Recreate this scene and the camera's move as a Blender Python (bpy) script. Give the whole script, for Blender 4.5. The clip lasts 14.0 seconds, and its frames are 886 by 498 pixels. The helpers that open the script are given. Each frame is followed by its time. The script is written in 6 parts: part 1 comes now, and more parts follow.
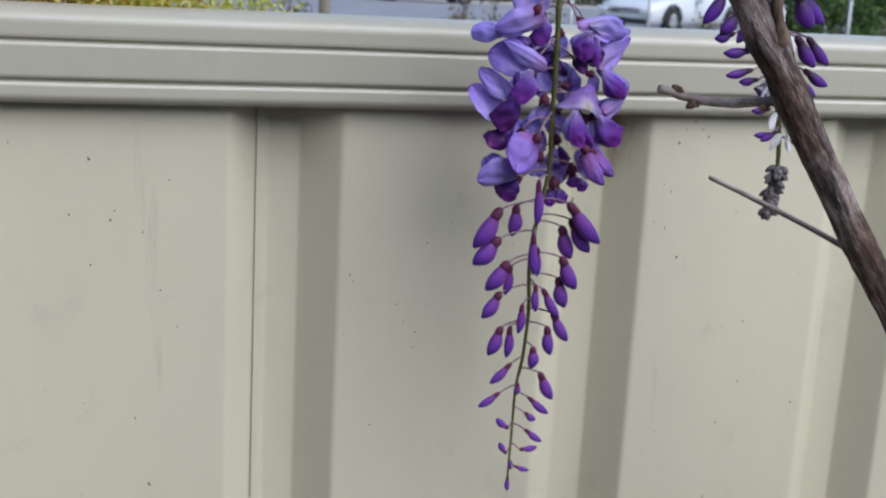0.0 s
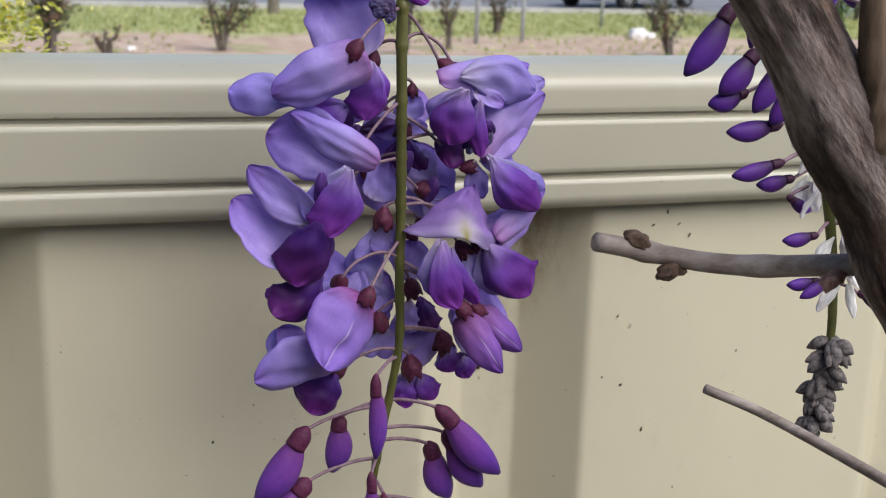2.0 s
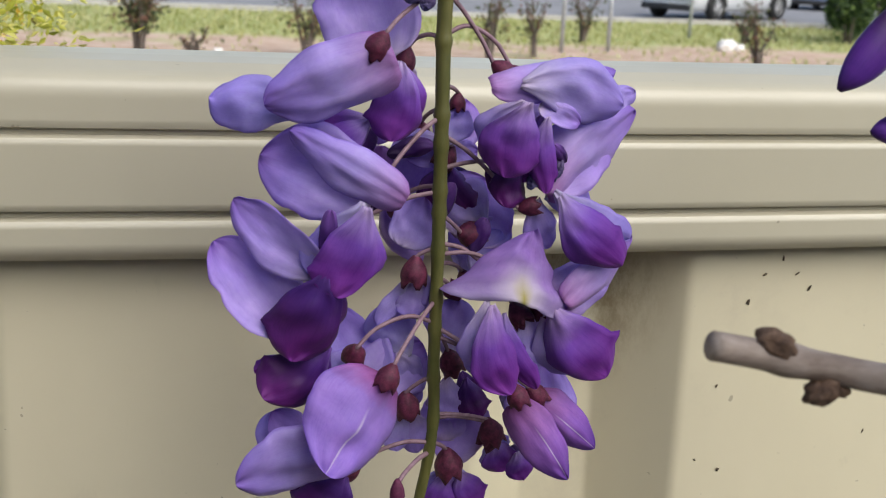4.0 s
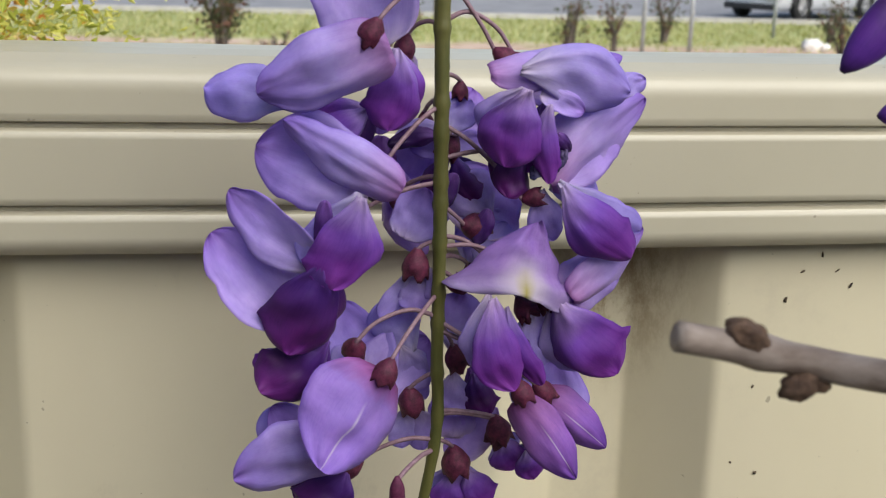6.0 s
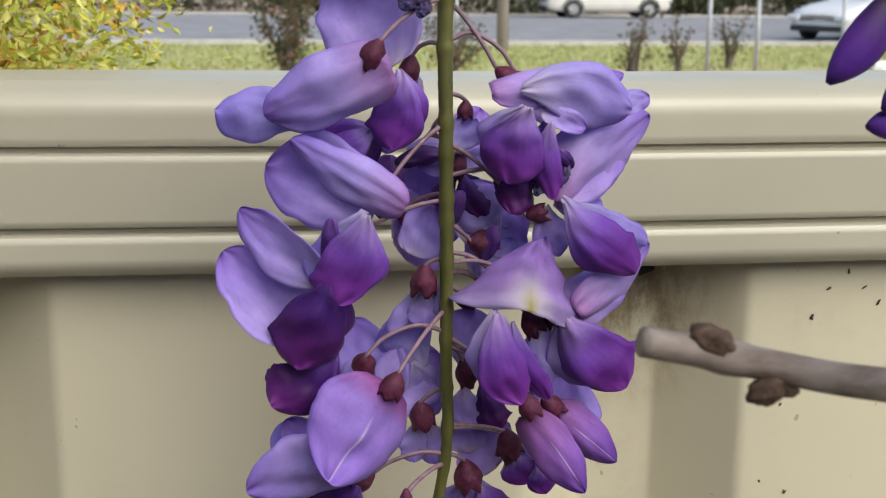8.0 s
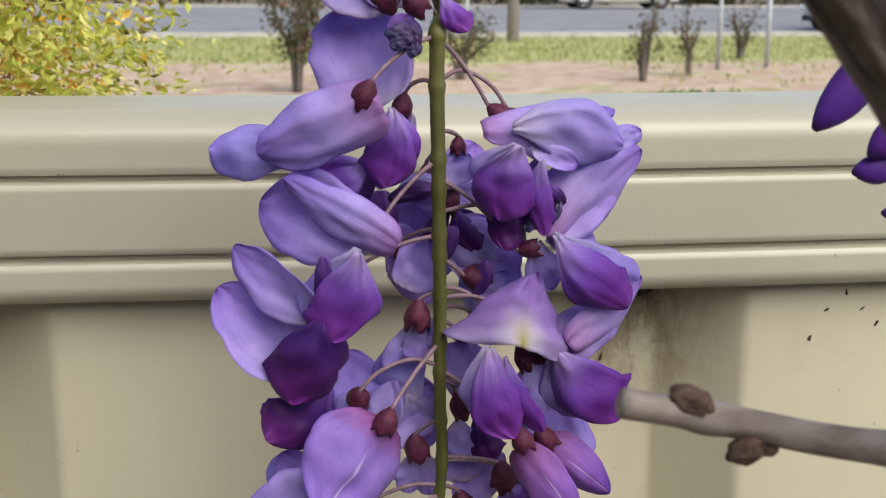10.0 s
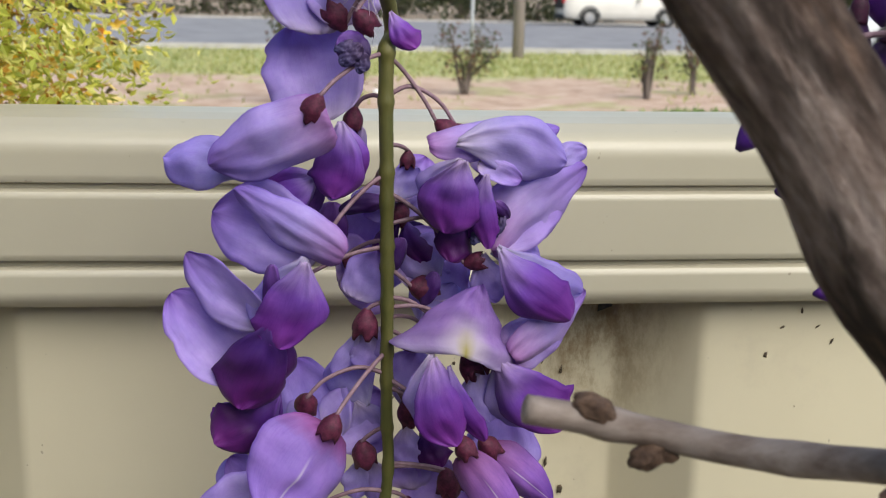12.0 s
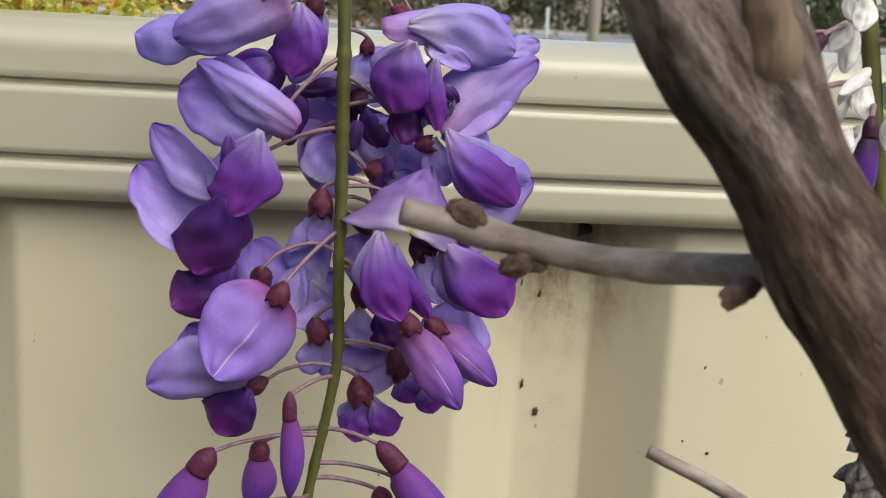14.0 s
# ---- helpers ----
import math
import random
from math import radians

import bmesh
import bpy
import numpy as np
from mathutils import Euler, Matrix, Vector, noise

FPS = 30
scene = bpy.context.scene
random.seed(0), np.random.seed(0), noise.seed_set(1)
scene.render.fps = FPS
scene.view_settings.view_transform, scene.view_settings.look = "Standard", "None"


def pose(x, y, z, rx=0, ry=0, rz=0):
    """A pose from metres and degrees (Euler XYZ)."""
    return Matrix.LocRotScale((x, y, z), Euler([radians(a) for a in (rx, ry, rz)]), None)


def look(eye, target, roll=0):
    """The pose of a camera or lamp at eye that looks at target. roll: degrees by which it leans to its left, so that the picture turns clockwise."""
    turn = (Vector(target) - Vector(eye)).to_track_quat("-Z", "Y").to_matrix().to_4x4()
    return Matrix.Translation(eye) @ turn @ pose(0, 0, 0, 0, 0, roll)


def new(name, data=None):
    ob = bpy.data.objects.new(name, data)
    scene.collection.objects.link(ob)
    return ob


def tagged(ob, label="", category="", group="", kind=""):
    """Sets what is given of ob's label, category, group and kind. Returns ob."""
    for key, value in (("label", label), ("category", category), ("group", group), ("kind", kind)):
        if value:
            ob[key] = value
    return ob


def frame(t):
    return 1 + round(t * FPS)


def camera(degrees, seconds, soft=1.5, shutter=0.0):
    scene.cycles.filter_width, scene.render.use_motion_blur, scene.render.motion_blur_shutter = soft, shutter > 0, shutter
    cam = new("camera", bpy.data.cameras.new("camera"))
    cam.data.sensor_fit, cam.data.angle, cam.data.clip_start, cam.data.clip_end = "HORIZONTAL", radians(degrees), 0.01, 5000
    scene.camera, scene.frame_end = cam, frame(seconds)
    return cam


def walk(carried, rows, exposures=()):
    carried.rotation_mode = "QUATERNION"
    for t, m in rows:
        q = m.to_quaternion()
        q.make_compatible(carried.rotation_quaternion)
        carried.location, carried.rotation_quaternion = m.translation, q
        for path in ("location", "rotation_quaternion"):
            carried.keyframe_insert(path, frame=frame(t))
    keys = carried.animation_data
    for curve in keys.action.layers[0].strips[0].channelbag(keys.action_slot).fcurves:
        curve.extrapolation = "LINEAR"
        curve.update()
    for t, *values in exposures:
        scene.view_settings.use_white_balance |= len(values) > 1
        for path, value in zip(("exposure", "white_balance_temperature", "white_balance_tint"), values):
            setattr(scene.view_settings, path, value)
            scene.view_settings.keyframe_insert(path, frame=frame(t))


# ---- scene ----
# ---- camera ----
cam = camera(40.0, 14.0, soft=1.0)
cam.data.dof.use_dof, cam.data.dof.focus_distance, cam.data.dof.aperture_fstop = True, 0.345, 49.5 / 1.2
ROWS = [
    (0.0, -0.1656, -0.8077, 1.5381, -16.61, -13.19, 3.13),
    (0.5, -0.1761, -0.6636, 1.5469, -22.33, -12.16, 2.73),
    (1.0, -0.1580, -0.6864, 1.5604, -22.36, -11.05, 1.11),
    (1.5, -0.1154, -0.6238, 1.5556, -22.04, -11.19, 0.97),
    (2.0, 0.0032, -0.4697, 1.5461, -18.46, -14.07, 1.88),
    (2.5, 0.0434, -0.4090, 1.5312, -15.51, -14.77, 2.58),
    (3.0, 0.0337, -0.4018, 1.5382, -15.55, -14.45, 2.62),
    (3.5, 0.0209, -0.4008, 1.5365, -16.51, -13.24, 2.82),
    (4.0, 0.0406, -0.3776, 1.5360, -14.61, -13.88, 2.65),
    (6.5, 0.0633, -0.3756, 1.5319, -10.21, -13.71, 1.69),
    (7.0, 0.0683, -0.3775, 1.5315, -9.20, -13.23, 1.44),
    (7.5, 0.0718, -0.3835, 1.5309, -7.94, -12.61, 0.86),
    (10.0, 0.0777, -0.3838, 1.5421, -6.98, -13.03, 0.29),
    (10.5, 0.0826, -0.3836, 1.5451, -6.62, -13.19, 0.24),
    (11.0, 0.0819, -0.3860, 1.5394, -6.50, -12.61, 0.13),
    (11.5, 0.0908, -0.3882, 1.5484, -6.19, -13.42, 1.18),
    (12.0, 0.0902, -0.3929, 1.5433, -6.86, -12.36, 1.27),
    (12.5, 0.0758, -0.3952, 1.5379, -7.28, -12.44, 1.95),
    (13.0, 0.0779, -0.4011, 1.5384, -7.60, -12.95, 2.23),
    (13.5, 0.0973, -0.4083, 1.5292, -6.99, -12.64, 2.96),
    (14.0, 0.1189, -0.4150, 1.5157, -3.68, -12.06, 3.11),
]
walk(cam, [(t, pose(x, y, z, 90 + pitch, 0, yaw) @ pose(0, 0, 0, 0, 0, roll)) for t, x, y, z, yaw, pitch, roll in ROWS],
     [(0.0, 0.22, 5650, 13), (0.6, 0.22, 5900, 14), (1.5, 0.26, 6200, 13), (2.5, 0.34, 6450, 12), (6.5, 0.41, 6700, 10), (12.5, 0.42, 6800, 10), (14.0, 0.49, 6900, 8)])

# ---- light ----
world = bpy.data.worlds.new("sky")
scene.world = world
world.use_nodes = True
wn = world.node_tree.nodes
sky = wn.new("ShaderNodeTexSky")
sky.sky_type, sky.sun_disc = "NISHITA", False
SUN_TO = Vector((0.38, -0.70, 0.80)).normalized()
sky.sun_elevation = math.asin(SUN_TO.z)
sky.sun_rotation = math.atan2(SUN_TO.x, SUN_TO.y)
wn["Background"].inputs["Strength"].default_value = 0.128
world.node_tree.links.new(sky.outputs[0], wn["Background"].inputs["Color"])
sun_data = bpy.data.lights.new("sun", "SUN")
sun_data.energy, sun_data.angle, sun_data.color = 3.45, radians(62), (1.0, 0.975, 0.92)
sun = new("sun", sun_data)
sun.matrix_world = look(SUN_TO * 30, (0, 0, 0))


# ---- materials ----
def material(name, rough=0.6, metal=0.0):
    m = bpy.data.materials.new(name)
    m.use_nodes = True
    b = m.node_tree.nodes["Principled BSDF"]
    b.inputs["Roughness"].default_value, b.inputs["Metallic"].default_value = rough, metal
    return m, m.node_tree, b


def mix_rgb(tree, fac, a, b, mode="MIX"):
    n = tree.nodes.new("ShaderNodeMix")
    n.data_type, n.blend_type = "RGBA", mode
    for key, v in ((0, fac), (6, a), (7, b)):
        if hasattr(v, "is_linked"):
            tree.links.new(v, n.inputs[key])
        else:
            n.inputs[key].default_value = v if key == 0 else (*v, 1)
    return n.outputs[2]


def noise_node(tree, scale, detail=4, vector=None, stretch=None, rough=0.6):
    n = tree.nodes.new("ShaderNodeTexNoise")
    n.inputs["Scale"].default_value, n.inputs["Detail"].default_value, n.inputs["Roughness"].default_value = scale, detail, rough
    if vector is None:
        vector = tree.nodes.new("ShaderNodeTexCoord").outputs["Object"]
    if stretch:
        mp = tree.nodes.new("ShaderNodeMapping")
        mp.inputs["Scale"].default_value = stretch
        tree.links.new(vector, mp.inputs["Vector"])
        vector = mp.outputs[0]
    tree.links.new(vector, n.inputs["Vector"])
    return n.outputs["Fac"]


def ramp(tree, fac, stops, soft=False):
    n = tree.nodes.new("ShaderNodeValToRGB")
    if soft:
        n.color_ramp.interpolation = "EASE"
    while len(n.color_ramp.elements) < len(stops):
        n.color_ramp.elements.new(0.5)
    for e, (p, c) in zip(n.color_ramp.elements, stops):
        e.position, e.color = p, (*c, 1) if len(c) == 3 else c
    tree.links.new(fac, n.inputs[0])
    return n.outputs[0]


def grey(tree, fac, lo, hi):
    return ramp(tree, fac, [(lo, (0, 0, 0)), (hi, (1, 1, 1))], True)


def bump(tree, b, height, strength, distance):
    n = tree.nodes.new("ShaderNodeBump")
    n.inputs["Strength"].default_value, n.inputs["Distance"].default_value = strength, distance
    tree.links.new(height, n.inputs["Height"])
    tree.links.new(n.outputs[0], b.inputs["Normal"])


def noisy(name, col_a, col_b, scale, rough=0.7, bump_by=0.3, bump_size=0.001, detail=5, stretch=None, lo=0.3, hi=0.7, metal=0.0, spec=0.5):
    """Two colours broken up by noise, with a fine relief."""
    m, tree, b = material(name, rough, metal)
    b.inputs["Specular IOR Level"].default_value = spec
    n = noise_node(tree, scale, detail, stretch=stretch)
    tree.links.new(ramp(tree, n, [(lo, col_a), (hi, col_b)]), b.inputs["Base Color"])
    if bump_by:
        bump(tree, b, noise_node(tree, scale * 3, 4, stretch=stretch), bump_by, bump_size)
    return m


def petal_material(name, stops, vein, through_light=0.3, middle=0.0, spot=False, plain=False):
    """Petal colour along its length, with lengthwise veins and light that shines through."""
    m, tree, b = material(name, 0.55)
    uv = tree.nodes.new("ShaderNodeUVMap").outputs[0]
    sep = tree.nodes.new("ShaderNodeSeparateXYZ")
    tree.links.new(uv, sep.inputs[0])
    wob = noise_node(tree, 3.2, 4, uv)
    add = tree.nodes.new("ShaderNodeMath")
    add.operation, add.inputs[2].default_value = "MULTIPLY_ADD", -0.12
    add.inputs[1].default_value = 0.24
    tree.links.new(wob, add.inputs[0])
    s = tree.nodes.new("ShaderNodeMath")
    s.operation = "ADD"
    tree.links.new(sep.outputs[0], s.inputs[0])
    tree.links.new(add.outputs[0], s.inputs[1])
    base = ramp(tree, s.outputs[0], stops)
    veins = grey(tree, noise_node(tree, 1.0, 3, uv, (1.6, 11, 1)), 0.36, 0.86)
    col = mix_rgb(tree, mix_rgb(tree, 0.3, veins, (0, 0, 0)), base, vein, "MULTIPLY")
    fine = grey(tree, noise_node(tree, 1.0, 4, uv, (5.0, 70, 1)), 0.48, 0.70)
    col = mix_rgb(tree, mix_rgb(tree, 0.6, fine, (0, 0, 0)), col, mix_rgb(tree, 1.0, col, tuple(v * v for v in vein), "MULTIPLY"))
    blot = grey(tree, noise_node(tree, 2.6, 5, uv, None, 0.7), 0.35, 0.72)
    rnd = tree.nodes.new("ShaderNodeObjectInfo").outputs["Random"]
    shade = ramp(tree, rnd, [(0.0, (0.78, 0.78, 0.98)), (0.35, (1.0, 0.98, 0.98)), (0.7, (1.0, 0.84, 0.92)), (1.0, (0.86, 0.72, 0.86))])
    col = mix_rgb(tree, 0.1 if plain else 0.5, col, shade, "MULTIPLY")
    col = mix_rgb(tree, blot, col, mix_rgb(tree, 1.0, col, (1.26, 1.22, 1.12), "MULTIPLY"))
    off = tree.nodes.new("ShaderNodeMath")
    off.operation, off.inputs[1].default_value = "SUBTRACT", 0.5
    tree.links.new(sep.outputs[1], off.inputs[0])
    mag = tree.nodes.new("ShaderNodeMath")
    mag.operation = "ABSOLUTE"
    tree.links.new(off.outputs[0], mag.inputs[0])
    # a thin, more strongly coloured rim and a faint mottle in the tissue
    rim = ramp(tree, mag.outputs[0], [(0.470, (0, 0, 0)), (0.496, (0.6, 0.6, 0.6))])
    col = mix_rgb(tree, rim, col, mix_rgb(tree, 1.0, col, (0.66, 0.52, 0.88), "MULTIPLY"))
    mottle = grey(tree, noise_node(tree, 14, 4, uv, (1, 0.8, 1), 0.65), 0.42, 0.70)
    col = mix_rgb(tree, mix_rgb(tree, 0.5, mottle, (0, 0, 0)), col, mix_rgb(tree, 1.0, col, (0.88, 0.82, 0.96), "MULTIPLY"))
    if spot:
        wide = ramp(tree, mag.outputs[0], [(0.03, (1, 1, 1)), (0.26, (0, 0, 0))])
        core = ramp(tree, mag.outputs[0], [(0.0, (1, 1, 1)), (0.09, (0, 0, 0))])
        low = ramp(tree, s.outputs[0], [(0.22, (1, 1, 1)), (0.62, (0, 0, 0))])
        low_core = ramp(tree, s.outputs[0], [(0.08, (1, 1, 1)), (0.40, (0, 0, 0))])
        col = mix_rgb(tree, mix_rgb(tree, 1.0, wide, low, "MULTIPLY"), col, (0.66, 0.60, 0.66))
        col = mix_rgb(tree, mix_rgb(tree, 1.0, core, low_core, "MULTIPLY"), col, (0.42, 0.36, 0.10))
    if middle:
        line = ramp(tree, mag.outputs[0], [(0.004, (middle,) * 3), (0.022, (0, 0, 0))])
        far = ramp(tree, sep.outputs[0], [(0.3, (0, 0, 0)), (0.5, (1, 1, 1))])
        col = mix_rgb(tree, mix_rgb(tree, 1.0, line, far, "MULTIPLY"), col, (0.74, 0.66, 0.80))
    tree.links.new(col, b.inputs["Base Color"])
    b.inputs["Sheen Weight"].default_value = 0.04
    b.inputs["Specular IOR Level"].default_value = 0.3
    bump(tree, b, noise_node(tree, 1.0, 5, uv, (7, 16, 1)), 0.22, 0.0004)
    tr = tree.nodes.new("ShaderNodeBsdfTranslucent")
    tree.links.new(col, tr.inputs["Color"])
    mx = tree.nodes.new("ShaderNodeMixShader")
    mx.inputs[0].default_value = through_light
    tree.links.new(b.outputs[0], mx.inputs[1])
    tree.links.new(tr.outputs[0], mx.inputs[2])
    tree.links.new(mx.outputs[0], tree.nodes["Material Output"].inputs["Surface"])
    return m


V = (0.90, 0.85, 0.95)
BANNER = petal_material("banner_petal", [(0.0, (0.54, 0.46, 0.64)), (0.2, (0.47, 0.38, 0.77)), (0.65, (0.42, 0.32, 0.77)), (0.9, (0.36, 0.24, 0.71)), (1.0, (0.27, 0.14, 0.58))], V, 0.36)
HOOD = petal_material("hood_petal", [(0.0, (0.36, 0.17, 0.44)), (0.18, (0.47, 0.32, 0.66)), (0.42, (0.47, 0.38, 0.77)), (0.8, (0.38, 0.28, 0.73)), (1.0, (0.25, 0.14, 0.56))], V, 0.32)
FRONT = petal_material("front_petal", [(0.0, (0.20, 0.03, 0.17)), (0.10, (0.36, 0.12, 0.42)), (0.26, (0.36, 0.235, 0.68)), (1.0, (0.31, 0.19, 0.66))], V, 0.36, 0.75)
STANDARD = petal_material("standard_petal", [(0.0, (0.46, 0.38, 0.60)), (0.3, (0.42, 0.27, 0.62)), (1.0, (0.36, 0.20, 0.62))], V, 0.40, 0.0, True)
WING = petal_material("wing_petal", [(0.0, (0.48, 0.40, 0.62)), (0.16, (0.34, 0.23, 0.60)), (0.42, (0.20, 0.075, 0.46)), (0.72, (0.145, 0.025, 0.28)), (1.0, (0.23, 0.045, 0.37))], (0.76, 0.62, 0.86), 0.28)
PALE = petal_material("pale_petal", [(0.0, (0.58, 0.54, 0.70)), (0.4, (0.48, 0.42, 0.80)), (1.0, (0.39, 0.31, 0.77))], V, 0.45)
DARK = petal_material("dark_petal", [(0.0, (0.14, 0.06, 0.30)), (0.25, (0.060, 0.014, 0.16)), (0.6, (0.055, 0.005, 0.090)), (1.0, (0.13, 0.013, 0.17))], (0.66, 0.50, 0.78), 0.12)
CLOSED = petal_material("closed_petal", [(0.0, (0.20, 0.05, 0.17)), (0.25, (0.33, 0.14, 0.42)), (0.6, (0.30, 0.13, 0.50)), (1.0, (0.11, 0.03, 0.28))], (0.80, 0.68, 0.86), 0.25, 0.6)
KEEL = petal_material("keel_petal", [(0.0, (0.18, 0.08, 0.34)), (0.4, (0.05, 0.010, 0.13)), (1.0, (0.02, 0.006, 0.05))], (0.7, 0.65, 0.85), 0.1)
BUD = petal_material("bud_petal", [(0.0, (0.16, 0.03, 0.16)), (0.2, (0.18, 0.050, 0.28)), (0.65, (0.155, 0.046, 0.35)), (1.0, (0.075, 0.018, 0.23))], (0.72, 0.66, 0.85), 0.15)
BUD_TWO = petal_material("deep_bud_petal", [(0.0, (0.022, 0.006, 0.030)), (0.22, (0.040, 0.009, 0.075)), (0.55, (0.090, 0.020, 0.22)), (0.8, (0.105, 0.026, 0.27)), (1.0, (0.045, 0.010, 0.12))], (0.7, 0.6, 0.8), 0.12)
WHITE_DRY = petal_material("dry_white_petal", [(0.0, (0.80, 0.82, 0.78)), (0.5, (0.88, 0.89, 0.87)), (1.0, (0.80, 0.80, 0.80))], (0.94, 0.92, 0.92), 0.4, plain=True)
BLUE_DRY = petal_material("withered_petal", [(0.0, (0.10, 0.07, 0.16)), (1.0, (0.03, 0.03, 0.11))], (0.6, 0.6, 0.7), 0.1)
PETALS = {"banner": BANNER, "banner_edge": BANNER, "front": FRONT, "hood": HOOD, "standard": STANDARD, "wing": WING, "wing_pale": PALE,
          "wing_dark": DARK, "keel": KEEL, "closed": CLOSED}
CALYX = noisy("calyx_skin", (0.036, 0.005, 0.018), (0.135, 0.022, 0.055), 700, 0.6, 0.5, 0.0003, spec=0.3)
CALYX_DARK = noisy("bud_calyx_skin", (0.055, 0.008, 0.032), (0.13, 0.024, 0.066), 900, 0.6, 0.4, 0.0002, spec=0.3)
CALYX_TWO = noisy("deep_calyx_skin", (0.020, 0.004, 0.016), (0.055, 0.010, 0.034), 900, 0.6, 0.4, 0.0002, spec=0.3)
PEDICEL = noisy("pedicel_skin", (0.16, 0.085, 0.110), (0.28, 0.18, 0.215), 500, 0.6, 0.3, 0.0002)
STEM = noisy("green_stem", (0.056, 0.063, 0.010), (0.118, 0.110, 0.026), 300, 0.55, 0.4, 0.0003, stretch=(1, 1, 0.25))


def bark_material():
    """Furrowed bark: dark cracks along the stem, grey ridges, brown patches."""
    m, tree, b = material("vine_bark", 0.9)
    co = tree.nodes.new("ShaderNodeTexCoord").outputs["Object"]
    turn = tree.nodes.new("ShaderNodeMapping")
    turn.inputs["Rotation"].default_value = (0, radians(38), 0)
    tree.links.new(co, turn.inputs["Vector"])
    along = turn.outputs[0]
    fine = noise_node(tree, 330, 8, along, (1.0, 1.0, 0.22), 0.75)
    crack = noise_node(tree, 170, 6, along, (1.0, 1.0, 0.20), 0.65)
    patch = grey(tree, noise_node(tree, 48, 5, along, (1.0, 1.0, 0.35)), 0.42, 0.61)
    ridge = ramp(tree, fine, [(0.33, (0.13, 0.085, 0.065)), (0.47, (0.30, 0.225, 0.19)), (0.64, (0.58, 0.48, 0.43))])
    brown = ramp(tree, fine, [(0.34, (0.035, 0.020, 0.013)), (0.52, (0.12, 0.068, 0.045)), (0.70, (0.36, 0.23, 0.16))])
    col = mix_rgb(tree, patch, brown, ridge)
    col = mix_rgb(tree, ramp(tree, crack, [(0.40, (0.85, 0.85, 0.85)), (0.52, (0, 0, 0))]), col, (0.030, 0.018, 0.012))
    tree.links.new(col, b.inputs["Base Color"])
    both = tree.nodes.new("ShaderNodeMath")
    both.operation = "ADD"
    tree.links.new(fine, both.inputs[0])
    tree.links.new(crack, both.inputs[1])
    bump(tree, b, both.outputs[0], 1.0, 0.004)
    return m


BARK = bark_material()
LIMB_BARK = noisy("limb_bark", (0.055, 0.032, 0.017), (0.20, 0.135, 0.085), 240, 0.8, 0.6, 0.0005, 6, (1, 1, 0.25), 0.3, 0.75)
TWIG = noisy("twig_bark", (0.15, 0.105, 0.08), (0.40, 0.34, 0.30), 260, 0.75, 0.6, 0.0004, 6, (0.3, 1, 1), 0.3, 0.75)
NODE_BARK = noisy("node_bark", (0.045, 0.024, 0.018), (0.18, 0.11, 0.07), 500, 0.85, 0.8, 0.0006)
DRY_BUD = noisy("dry_bud_fur", (0.040, 0.030, 0.032), (0.23, 0.20, 0.185), 700, 0.9, 0.9, 0.0005)
YOUNG_LEAF = noisy("young_leaf", (0.05, 0.07, 0.03), (0.14, 0.18, 0.07), 200, 0.6, 0.3, 0.0003)


